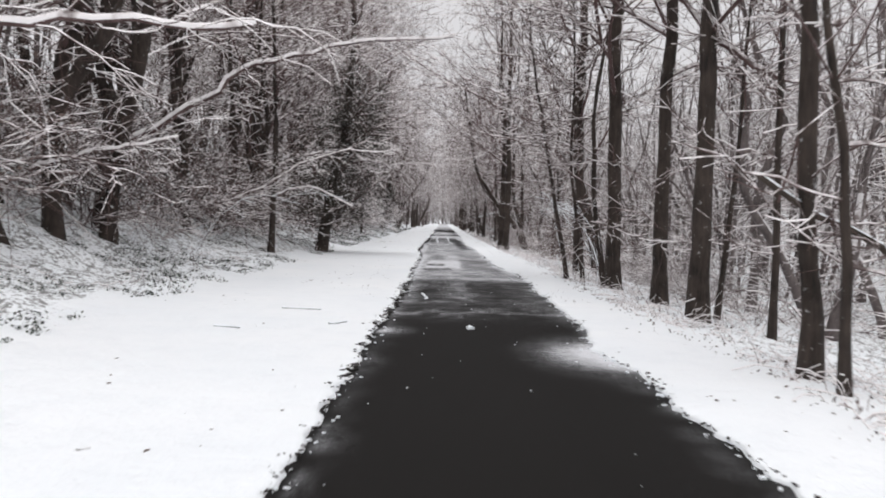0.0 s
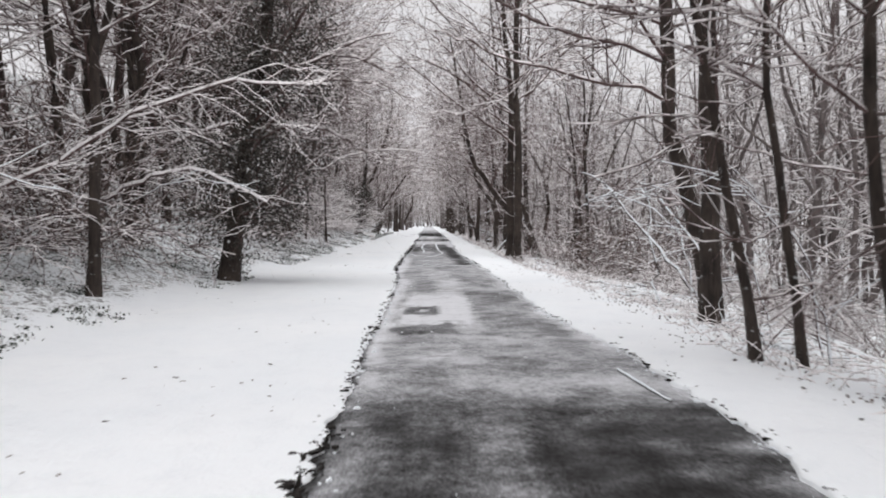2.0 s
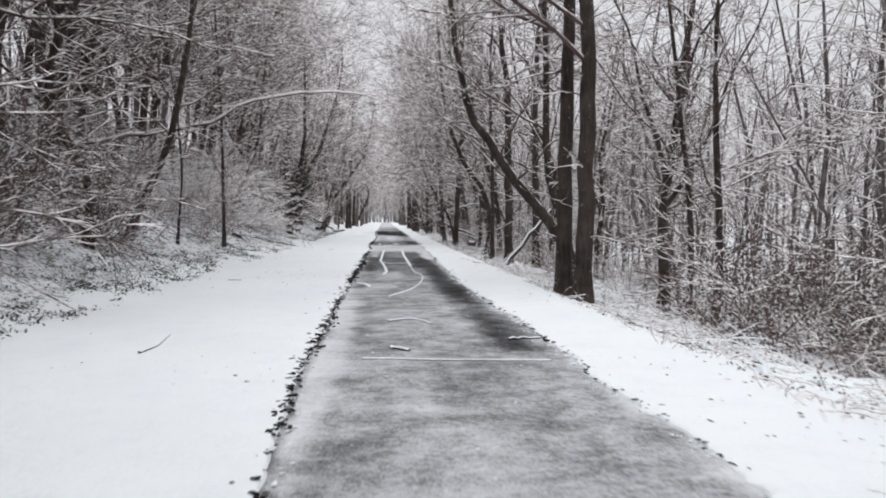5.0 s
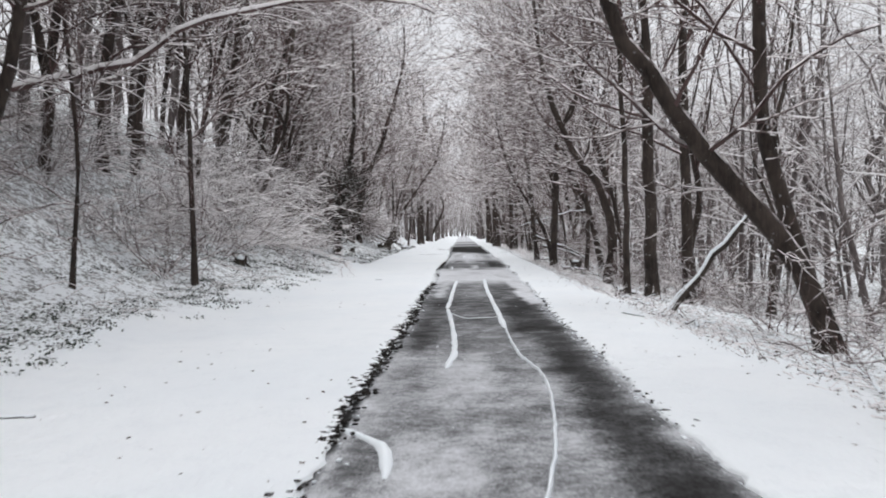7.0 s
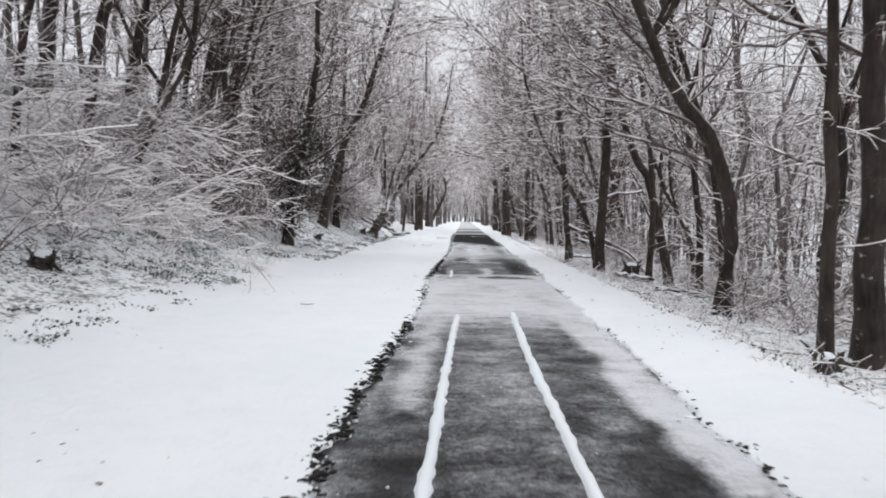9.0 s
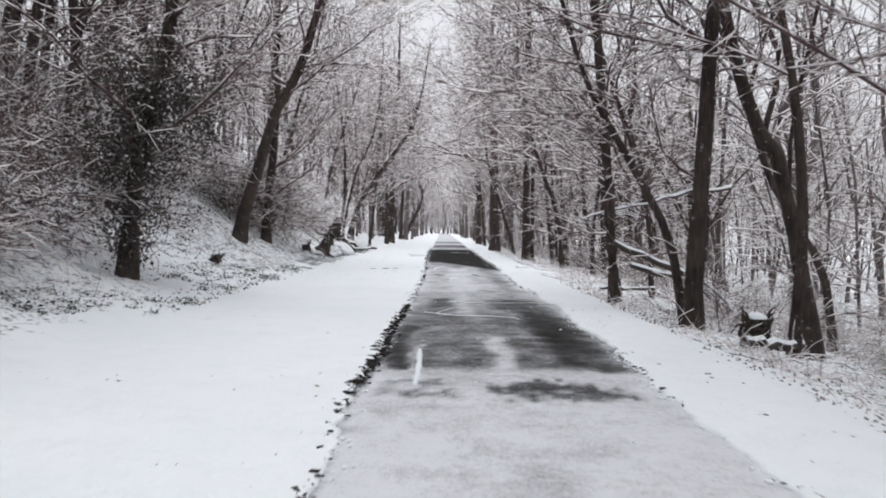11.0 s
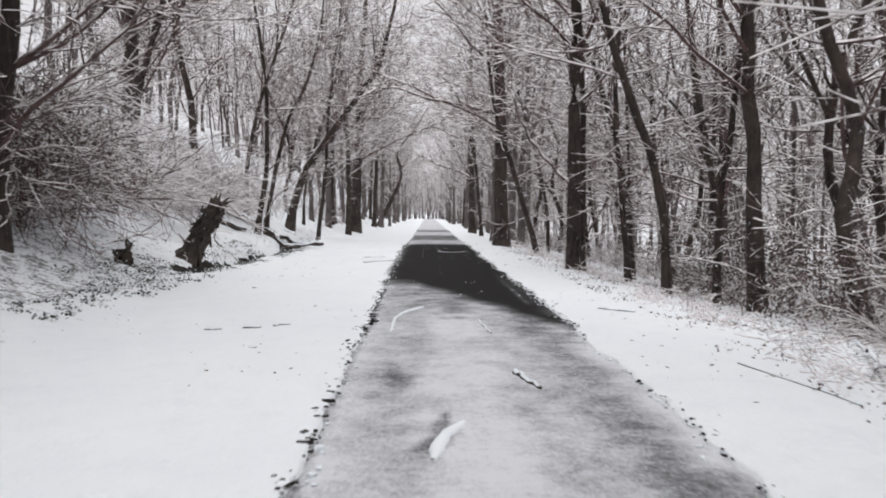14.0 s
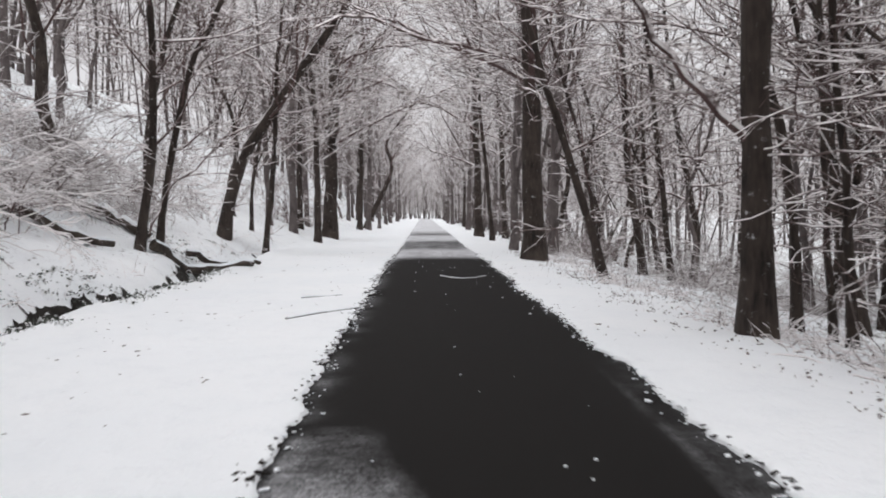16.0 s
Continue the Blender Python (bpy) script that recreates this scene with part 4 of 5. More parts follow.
        plant("overhanging_tree", over[k % 3], x, y, float(height(x, y)) - 0.1, rng.uniform(-30, 30) + (180 if x > 0 else 0), rng.uniform(0.85, 1.15), "slender bare tree whose fine twigs hang over the verge", "tree", "overhanging trees")
    n = 0
    while n < 70:
        y = rng.uniform(136, 300)
        x = -rng.uniform(4.6, 9) if rng.random() < 0.5 else rng.uniform(3.9, 9)
        if clear(x, y, 1.5):
            spots.append((x, y))
            n += 1
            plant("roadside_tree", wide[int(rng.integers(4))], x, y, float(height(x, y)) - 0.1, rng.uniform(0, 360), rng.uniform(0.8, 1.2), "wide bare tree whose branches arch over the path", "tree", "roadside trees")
    n = 0
    while n < 160:
        y = rng.uniform(7, 170)
        x = -(7.7 + rng.exponential(3.6)) if rng.random() < 0.5 else 5.6 + rng.exponential(4.5)
        if x > 22 or x < -20 or 0 < x < 7.6 and 105 < y < 130:
            continue
        n += 1
        s = rng.uniform(0.5, 1.2) * (0.6 if 0 < x < 6.5 else 1)
        plant("shrub", shrubs[int(rng.integers(8))], x, y, float(height(x, y)), rng.uniform(0, 360), s, SHRUB_LABEL, "shrub", "woodland shrubs")


def build_thicket():
    """The big pale arching shrubs and the dark tangle on the bank."""
    pale = [shrub_meshes("arching_shrub", 450 + k, 24, 4.0, (0.75, 1.4), 3.2, 0.030, -0.10, FLUFF, True, 0.55, PALE_TWIG) for k in range(2)]
    for k, (x, y, s, a) in enumerate([(-8.2, 75.2, 1.0, 0), (-7.4, 78.6, 0.8, 60), (-9.6, 72.0, 0.95, 140), (-9.8, 79.0, 1.05, 200), (-9.0, 116.0, 0.9, 20), (-9.6, 112.0, 1.0, 90), (-9.3, 121.0, 0.8, 250)]):
        plant("arching_shrub", pale[k % 2], x, y, float(height(x, y)), a, s, "large arching shrub white with fine snow-covered twigs", "shrub", "arching shrubs")
    rng = np.random.default_rng(77)
    for k in range(3):
        ms = shrub_meshes("tangle", 470 + k, 15, 3.0, (0.4, 1.4), 0.9, 0.014, -0.07, None, True, 0.9)
        lv = Heap()
        leaves(rng, lv, np.concatenate([m.v for m in (TANGLE_POINTS(k),)]), 0.032, 2600, np.array([0.1, 0.1, 0.1]))
        ms.append(("dead_foliage", lv.mesh("dead_foliage", DEAD, False)))
        for x, y, size in ((-9.4, 24.0, 1.3), (-8.9, 27.3, 1.15), (-8.6, 20.2, 1.0), (-7.9, 32.0, 1.1), (-9.8, 18.0, 1.2), (-8.4, 29.6, 0.9), (7.2, 47.8, 1.1), (8.6, 50.4, 1.4), (9.0, 46.4, 1.3), (-8.7, 85.4, 1.2), (-9.2, 89.6, 1.2), (-8.2, 83.4, 0.9), (-9.6, 87.4, 1.3), (8.4, 110.4, 1.2), (9.2, 114.2, 1.4), (8.8, 106.6, 1.2), (-12.6, 98.0, 1.7), (-12.0, 102.0, 1.7), (-13.4, 100.2, 1.9))[k::3]:
            plant("tangle", ms, x, y, float(height(x, y)), 70 * x, size, "dark tangled thicket with dead leaves under snow", "thicket", "bank thickets")
        for _ in range(8):
            y = rng.uniform(14, 54)
            x = -(rng.uniform(8.4, 12) if y < 32 else rng.uniform(7.4, 11))
            if _ > 5:
                y, x = rng.uniform(88, 104), -rng.uniform(11, 13.5)
            elif _ > 3:
                y, x = rng.uniform(103.5, 110), -rng.uniform(8.6, 9.9)
            if _ in (2, 3):
                y, x = rng.uniform(45, 57), -rng.uniform(7.8, 9.6)
            plant("tangle", ms, x, y, float(height(x, y)), rng.uniform(0, 360), rng.uniform(0.8, 1.7), "dark tangled thicket with dead leaves under snow", "thicket", "bank thickets")


class TANGLE_POINTS:
    """A loose dome of points in which dead leaves hang."""

    def __init__(self, k):
        r = np.random.default_rng(480 + k)
        a, e, d = r.uniform(0, 2 * np.pi, 300), r.uniform(0.1, 1.4, 300), r.uniform(0.4, 1.0, 300) * 2.2
        self.v = np.stack([np.cos(a) * np.cos(e) * d, np.sin(a) * np.cos(e) * d, np.sin(e) * d * 0.9], 1)


def build_brush():
    """Low fine brush that covers the bank between the trees."""
    rng = np.random.default_rng(78)
    # twig and snow colours paled to imitate haze over the bank
    kinds = [shrub_meshes("brush", 490 + k, 16, 2.6, (0.35, 1.3), 1.9, 0.018, -0.08, FLUFF if k == 1 else HAZED_SNOW, False, 0.7, PALE_TWIG) for k in range(3)]
    for k in range(58):
        y = rng.uniform(84, 134) if k < 44 else rng.uniform(54, 74)
        x = -rng.uniform(10.3 if 84 < y < 103 else 8.7, 14.5)
        plant("brush", kinds[k % 3], x, y, float(height(x, y)), rng.uniform(0, 360), rng.uniform(0.7, 1.35), "fine leafless brush on the bank under snow", "brush", "bank brush")
    for k in range(64):
        y, x = rng.uniform(16, 138), 7.6 + rng.exponential(4.0)
        plant("brush", kinds[k % 3], x, y, float(height(x, y)), rng.uniform(0, 360), rng.uniform(0.5, 0.95), "pale fine brush in the low wood under snow", "brush", "woodland brush")


def build_far_woods():
    """Distant woods beyond those that can be told apart."""
    rng = np.random.default_rng(31)
    halves = {side: (Heap(), Heap(), Heap()) for side in (-1, 1)}
    n = 0
    while n < 1420:
        y = rng.uniform(-5, 420)
        u = rng.random()
        if y > 215 or u < 0.15:
            x = rng.uniform(-22, 22)
            if y < 215 or abs(x - 0.5) < 4.0 + 4 * (y < 300) and y < 318:
                continue
        elif u < 0.40:
            x = -rng.uniform(15, 44)
        else:
            x = rng.uniform(16 if y < 55 else 11.5, 52)
        n += 1
        trunk, wood, snow = halves[-1 if x < -10 else 1]
        h, z = rng.uniform(9, 21), float(height(x, y)) - 0.2
        p = np.array([(x, y, z), (x + rng.normal(0, 0.7), y + rng.normal(0, 0.5), z + h * 0.45), (x + rng.normal(0, 1.7), y + rng.normal(0, 1.2), z + h)])
        r = rng.uniform(0.05, 0.15)
        tube(trunk, p, np.array([r, r * 0.7, 0.03]), 5)
        for _ in range(15):
            f = rng.uniform(0.12, 1.0)
            q = p[0] + (p[1] - p[0]) * f / 0.45 if f < 0.45 else p[1] + (p[2] - p[1]) * (f - 0.45) / 0.55
            az, el, ln = rng.uniform(0, 6.3), rng.uniform(0.1, 1.0), rng.uniform(1.5, 4.2) * (1.2 - 0.6 * f)
            d = np.array([math.cos(az) * math.cos(el), math.sin(az) * math.cos(el), math.sin(el)])
            e = q + d * ln
            twig(wood, snow, np.array([q, e]), np.array([0.032, 0.015]), 0.03)
            for _ in range(5):
                b = q + (e - q) * rng.uniform(0.2, 1.0)
                c = b + off_dir(rng, d, rng.uniform(0.4, 0.9), 0.7) * rng.uniform(0.7, 2.0)
                twig(wood, snow, np.array([b, c]), np.array([0.018, 0.011]), 0.028)
    for side, (trunk, wood, snow) in halves.items():
        sprout(wood, snow)
        e = tagged(new("far_woods"), "distant leafless woods hazy with snow-covered twigs" if side > 0 else "leafless woods high on the bank under snow", "woods", kind="stuff")
        # haze put into the colours: pale trunks, grey snow, pale twigs on the right
        tagged(part("trunk", trunk.mesh("far_trunk", HAZED_BARK), e), kind="stuff")
        tagged(part("crown", wood.mesh("far_crown", PALE_TWIG if side > 0 else TWIG), e), kind="stuff")
        tagged(part("branch_snow", snow.mesh("far_snow", HAZED_SNOW), e), kind="stuff")


build_woods()
build_thicket()
build_brush()
build_far_woods()

# ---- fallen wood, stumps and boughs ----


def laid(name, pts, r0, r1, label, category, snow_cap=0.03, twigs=0, seed=0, wood_mat=None, n=10, sides=7):
    """A stick, log or bent stem along a line, with snow on its upper side."""
    rng = np.random.default_rng(seed + 7)
    e = tagged(new(name), label, category)
    base = np.array(pts[0], float)
    e.matrix_basis = pose(*base)
    p = spline(np.array(pts, float) - base, n)
    p[1:-1] += rng.normal(0, 0.35 * r0 + (0.03 if twigs else 0), (n - 2, 3))
    rad = np.linspace(r0, r1, n) * rng.uniform(0.9, 1.1, n)
    wood, crown, snow = Heap(), Heap(), Heap()
    tube(wood, p, rad, sides, 0.15, rng)
    for end in (0, -1):
        t = (p[1] - p[0]) if end == 0 else (p[-2] - p[-1])
        k = np.array([p[end], p[end] - t / np.linalg.norm(t) * 0.01])
        tube(wood, k, np.array([rad[end], 0.001]), sides)
    if snow_cap:
        cover = snow_cap * rng.uniform(0.35, 1.2, (n, 1))
        snow_strip(snow, p, rad, cover, 0.1 if twigs or r0 < 0.02 else 0.62)
    if twigs:
        side_branches(rng, crown, snow, p, np.minimum(rad, 0.02), twigs, 1.3, 0.0, 0.018, 2.4, True, 0.8)
        sprout(crown, snow)
    part("wood", wood.mesh(name + "_wood", wood_mat or OLD), e)
    if crown.v:
        tagged(part("crown", crown.mesh(name + "_twig", TWIG), e), kind="stuff")
    if snow.v:
        tagged(part("snow", snow.mesh(name + "_snow", SNOW), e, "fresh white snow"), kind="stuff" if twigs else "")
    return e


def on(x, y, up=0.0):
    return (x, y, float(height(x, y)) + 0.045 + up)


STICK = "short dark stick lying on the snow"
for k, line in enumerate([
    [(-2.54, 14.45), (-2.2, 14.4), (-1.86, 14.3)], [(-1.48, 12.65), (-1.35, 12.7), (-1.24, 12.92)], [(-3.02, 12.15), (-2.8, 12.1), (-2.63, 12.0)],
    [(-4.05, 53.87), (-3.75, 53.89)], [(-2.98, 43.4), (-2.93, 43.9), (-2.99, 44.7)], [(-2.87, 101.5), (-2.67, 101.55)], [(-2.42, 101.7), (-2.19, 101.75)], [(-2.05, 101.9), (-1.86, 102.05)],
    [(-1.98, 115.75), (-1.3, 116.7), (-0.98, 117.0)], [(-2.2, 118.6), (-1.5, 119.0)], [(3.0, 61.5), (3.2, 60.7)], [(3.4, 99.5), (4.0, 98.2)], [(2.9, 104.0), (3.4, 103.6)], [(-2.9, 72.9), (-2.7, 72.95)],
]):
    laid("fallen_stick", [on(x, y, 0.012) for x, y in line], 0.016, 0.008, STICK, "stick", 0.012, seed=k, n=6, sides=5)

LYING = "snow-lined twig lying on the asphalt"
for k, (line, r) in enumerate([
    ([(-0.1, 46.2), (0.29, 46.45), (0.56, 45.85)], 0.012), ([(-0.08, 43.8), (0.14, 43.55)], 0.035), ([(1.48, 44.3), (1.93, 44.44)], 0.02), ([(-0.41, 43.06), (0.23, 42.95), (0.82, 42.86), (1.71, 42.79)], 0.008),
    ([(-0.46, 86.66), (0.04, 86.26), (1.01, 86.06), (1.22, 85.7)], 0.010), ([(0.01, 88.89), (0.59, 88.64), (1.57, 88.75), (2.24, 88.5)], 0.008), ([(-0.28, 86.48), (0.17, 87.8)], 0.007), ([(0.94, 99.0), (1.09, 98.3)], 0.03), ([(0.82, 102.7), (0.9, 101.5)], 0.016),
    ([(0.49, 123.6), (1.02, 122.7), (1.63, 123.5)], 0.02), ([(2.09, 23.14), (2.14, 22.4), (2.2, 21.7)], 0.014), ([(-0.24, 62.1), (0.02, 61.47), (0.32, 61.21), (0.75, 61.49)], 0.013),
]):
    laid("fallen_twig", [(x, y, 0.02) for x, y in line], r, r * 0.6, LYING, "twig", 0.009, seed=50 + k, n=9, sides=5)

BENT = "bent sapling bowed under snow"
laid("bent_sapling", [(5.56, 25.5, -0.4), (5.3, 25.5, 0.7), (4.95, 25.5, 1.38), (4.33, 25.4, 2.06), (3.71, 25.3, 2.27), (3.03, 25.2, 2.41)], 0.013, 0.006, BENT, "sapling", 0.016, 0.9, 81, TWIG, 12)
laid("bent_sapling", [(4.85, 24.0, -0.25), (4.75, 24.0, 0.41), (4.37, 24.0, 1.42), (3.72, 23.9, 1.97)], 0.013, 0.006, BENT, "sapling", 0.015, 0.8, 82, TWIG, 12)
laid("bent_sapling", [(6.6, 29.5, -0.6), (6.1, 29.5, 0.9), (5.2, 29.4, 1.9), (4.0, 29.3, 2.3)], 0.013, 0.006, BENT, "sapling", 0.016, 1.0, 83, TWIG, 12)
laid("bent_sapling", [(-7.2, 24.0, 0.4), (-6.3, 24.0, 1.7), (-5.2, 23.9, 2.2), (-4.0, 23.8, 2.0)], 0.013, 0.006, BENT, "sapling", 0.016, 0.9, 84, TWIG, 12)
laid("bent_sapling", [(-7.6, 33.0, 0.6), (-6.6, 32.6, 2.1), (-5.2, 32.2, 2.6), (-3.6, 31.8, 2.3)], 0.013, 0.006, BENT, "sapling", 0.016, 0.9, 85, TWIG, 12)
laid("bent_sapling", [(-7.9, 79.0, 0.8), (-7.3, 78.6, 2.0), (-6.2, 78.2, 2.4), (-5.2, 78.0, 1.9)], 0.013, 0.006, BENT, "sapling", 0.016, 1.2, 86, TWIG, 12)
laid("bent_sapling", [(7.9, 36.5, -0.9), (7.3, 36.9, 0.07), (6.6, 37.5, 1.16), (5.85, 37.8, 2.1), (5.3, 38.2, 2.8), (4.9, 38.7, 3.1)], 0.05, 0.014, "leaning sapling with snow along its upper side", "sapling", 0.025, 1.6, 103, BARK, 14)
laid("bent_sapling", [(6.5, 31.4, -0.5), (6.1, 31.8, 0.9), (5.6, 32.6, 1.95), (5.45, 34.2, 2.35), (5.6, 36.2, 2.4), (5.7, 38.2, 2.05)], 0.028, 0.008, BENT, "sapling", 0.022, 2.6, 104, TWIG, 16)
laid("bent_sapling", [(6.6, 33.4, -0.6), (6.3, 33.8, 1.2), (5.7, 34.8, 2.0), (5.0, 36.2, 2.3), (4.6, 37.6, 2.0)], 0.024, 0.008, BENT, "sapling", 0.020, 2.2, 105, TWIG, 14)
laid("bent_sapling", [(4.62, 30.1, -0.25), (4.6, 30.15, 0.5), (4.5, 30.2, 1.2), (4.52, 30.3, 2.0), (4.4, 30.4, 2.7)], 0.018, 0.007, "thin upright sapling beside the verge", "sapling", 0.008, 0.7, 106, BARK, 12)
laid("hanging_bough", [(3.75, 10.1, 2.2), (4.4, 10.0, 1.75), (5.2, 10.0, 1.35), (6.4, 9.9, -0.2)], 0.035, 0.05, "broken dark bough leaning against a trunk", "bough", 0.015, 0, 87)

LOG = "fallen log covered with fresh snow"
laid("fallen_log", [(4.7, 64.4, -0.25), (5.6, 64.4, 0.85), (6.5, 64.3, 1.96)], 0.08, 0.06, "snow-covered dead trunk propped against a tree", "log", 0.05, 0, 88)
laid("fallen_log", [(4.4, 92.6, 1.28), (5.3, 92.8, 0.9), (6.28, 92.9, 0.5), (7.2, 93.0, 0.0), (7.9, 93.0, -0.8)], 0.07, 0.10, LOG, "log", 0.05, 0, 89)
laid("fallen_log", [(4.8, 92.4, 0.7), (5.7, 92.5, 0.45), (6.6, 92.6, 0.18), (7.8, 92.7, -0.75)], 0.06, 0.09, LOG, "log", 0.05, 0, 90)
laid("fallen_bough", [(3.6, 92.9, 1.9), (4.5, 92.9, 2.15), (6.3, 92.9, 2.58), (7.6, 92.9, 2.8)], 0.02, 0.055, "long thin bough hanging low with snow along it", "bough", 0.035, 1.5, 91, TWIG, 12)
laid("fallen_log", [on(5.0, 85.3, 0.08), on(5.9, 86.0, 0.15), on(6.6, 86.6, 0.25)], 0.09, 0.08, LOG, "log", 0.05, 0, 92)
laid("fallen_log", [on(-9.7, 121.6, 0.08), on(-8.9, 121.7, 0.1), on(-8.1, 122.0, 0.12), on(-7.5, 123.2, 0.15)], 0.13, 0.09, LOG, "log", 0.05, 0, 93)
laid("fallen_log", [on(-9.3, 125.4, 0.12), on(-8.4, 125.5, 0.14), on(-7.5, 125.75, 0.12)], 0.16, 0.14, LOG, "log", 0.06, 0, 94)
laid("fallen_log", [on(-6.9, 124.2, 0.2), on(-6.2, 125.0, 0.28), on(-4.9, 126.6, 0.08)], 0.14, 0.09, LOG, "log", 0.05, 0, 95)
laid("fallen_log", [on(-6.6, 126.0, 0.15), on(-5.8, 126.8, 0.2), on(-4.9, 127.6, 0.06)], 0.09, 0.07, LOG, "log", 0.03, 0, 101)
laid("fallen_stick", [on(-8.5, 118.7, 0.1), on(-7.6, 118.5, 0.04)], 0.035, 0.03, "dark dead stick lying on the bank", "stick", 0.012, 0, 96)
laid("fallen_stick", [on(-6.95, 116.6, 0.12), on(-6.2, 116.6, 0.04)], 0.03, 0.025, "dark dead stick lying on the bank", "stick", 0.012, 0, 102)
laid("fallen_log", [on(5.2, 80.5, 0.1), on(6.3, 81.8, 0.2), on(7.2, 82.6, 0.3)], 0.05, 0.04, LOG, "log", 0.04, 0, 97)
laid("fallen_log", [on(5.0, 97.0, 0.15), on(6.0, 97.6, 0.3), on(7.0, 98.0, 0.4)], 0.05, 0.05, LOG, "log", 0.04, 0, 98)


def build_fallen_branches():
    rng = np.random.default_rng(19)
    lines = [[(4.0, 46.7), (4.9, 46.4)], [(4.2, 45.7), (4.7, 45.3)], [(4.0, 50.9), (4.6, 49.5)], [(4.2, 47.8), (4.6, 47.6)], [(4.4, 69.9), (4.7, 68.6)], [(5.0, 94.3), (5.4, 93.2)], [(4.1, 85.1), (4.4, 83.4)]]
    for _ in range(34):
        y = rng.uniform(22, 102)
        x = np.interp(y, [22, 40, 76, 90, 102], [4.5, 3.8, 3.8, 4.3, 4.8]) + rng.exponential(0.7)
        a, ln = rng.uniform(0, 2 * math.pi), rng.uniform(0.5, 1.9)
        lines.append([(x, y), (x + 0.5 * ln * abs(math.cos(a)) + 0.08, y + 0.5 * ln * math.sin(a)), (x + ln * abs(math.cos(a)), y + ln * math.sin(a) + 0.1)])
    for k, line in enumerate(lines):
        r = rng.uniform(0.012, 0.032)
        tagged(laid("fallen_branch", [on(x, y, r + 0.06 * i * rng.random()) for i, (x, y) in enumerate(line)], r, r * 0.5, "fallen branch lying in snowy brush", "branch", 0.022, 0.5, 200 + k, BARK, 8, 6), group="fallen branches")


build_fallen_branches()


def build_stump(x, y, r, h, tilt, label, seed, roots=0):
    rng = np.random.default_rng(seed)
    e = tagged(new("tree_stump"), label, "stump")
    e.matrix_basis = pose(*on(x, y, -0.08), 0, tilt, rng.uniform(0, 360) if not tilt else 0)
    body, cap = Heap(), Heap()
    rings, sides = 15, 18
    z = np.linspace(0, h, rings)
    rad = r * (1 + 0.5 * np.exp(-z / 0.15)) * (1 - 0.15 * z / h)
    p = np.stack([rng.normal(0, 0.02, rings), rng.normal(0, 0.02, rings), z], 1)
    a = np.linspace(0, 2 * np.pi, sides, endpoint=False)
    # deep flutes down the bark, knots and torn hollows
    rr = rad[:, None] * (1 + 0.16 * np.sin(5 * a + 2.0 * z[:, None]) + 0.10 * np.sin(9 * a + 1.3 + 4 * z[:, None]) + rng.normal(0, 0.07, (rings, sides)) + rng.normal(0, 0.09, sides))
    ring = np.stack([p[:, :1] + rr * np.cos(a), p[:, 1:2] + rr * np.sin(a), np.repeat(z[:, None], sides, 1)], -1)
    body.add(ring.reshape(-1, 3), grid_quads(rings, sides, True))
    tube(body, np.array([(0, 0, h), (0, 0, h + 0.02)]), np.array([rad[-1], 0.01]), 11)
    for _ in range(roots):
        a = rng.uniform(0, 6.3)
        q = wander(rng, (math.cos(a) * r * 0.7, math.sin(a) * r * 0.7, rng.uniform(0.2, h)), (math.cos(a), math.sin(a), rng.uniform(-0.4, 0.7)), rng.uniform(0.25, 0.7), 4, 0.3, 0.0)
        tube(body, q, np.linspace(0.05, 0.008, 5), 5, 0.2, rng)
    # loose plates of bark and torn fibres standing off the wood
    for _ in range(int(70 * r / 0.27)):
        b, zz = rng.uniform(0, 6.3), rng.uniform(0.02, 0.9) * h
        q = wander(rng, (math.cos(b) * r * 1.02, math.sin(b) * r * 1.02, zz), (math.cos(b) * 0.25, math.sin(b) * 0.25, rng.choice((-1, 1))), rng.uniform(0.08, 0.3), 3, 0.25, 0.0)
        tube(body, q, np.array([0.012, 0.035, 0.03, 0.004]) * rng.uniform(0.6, 1.4), 4, 0.5, rng)
    part("stump_body", body.mesh("stump_body", OLD, False), e)
    if tilt > 20:
        # torn splinters instead of a flat top, snow caught along the upper side
        torn = Heap()
        for _ in range(9):
            a = rng.uniform(0, 6.3)
            q = wander(rng, (math.cos(a) * r * 0.5, math.sin(a) * r * 0.5, h - 0.1), (math.cos(a) * 0.3, math.sin(a) * 0.3, 1), rng.uniform(0.15, 0.42), 3, 0.2, 0.0)
            tube(torn, q, np.linspace(0.06, 0.006, 4), 5, 0.3, rng)
        part("splinters", torn.mesh("splinters", OLD), e)
        side = p[4:13:2][:4] + np.array([-r * 0.55, 0, 0])
        snow_strip(cap, side + np.array([-0.06, 0, 0.03]), np.full(4, 0.07), 0.02)
        part("snow_cap", cap.mesh("snow_cap", SNOW), e, "thin strip of snow")
        return
    a = np.linspace(0, 0.5 * np.pi, 5)
    tube(cap, np.stack([0 * a, 0 * a, h - 0.02 + 0.12 * np.sin(a)], 1), rad[-1] * 1.08 * np.cos(a) + 0.004, 11, 0.06, rng)
    part("snow_cap", cap.mesh("snow_cap", SNOW), e, "rounded cap of snow")


build_stump(5.9, 87.0, 0.22, 0.55, 0, "dark old stump with a cap of snow", 61, 4)
build_stump(-6.45, 112.3, 0.27, 1.8, 28, "uprooted leaning stump with torn roots", 62, 6)
build_stump(-6.46, 108.0, 0.12, 0.45, -8, "short dark broken stump in the snow", 63, 3)
build_stump(-7.5, 72.8, 0.15, 0.3, 15, "dark rotten stump on the bank", 64, 2)
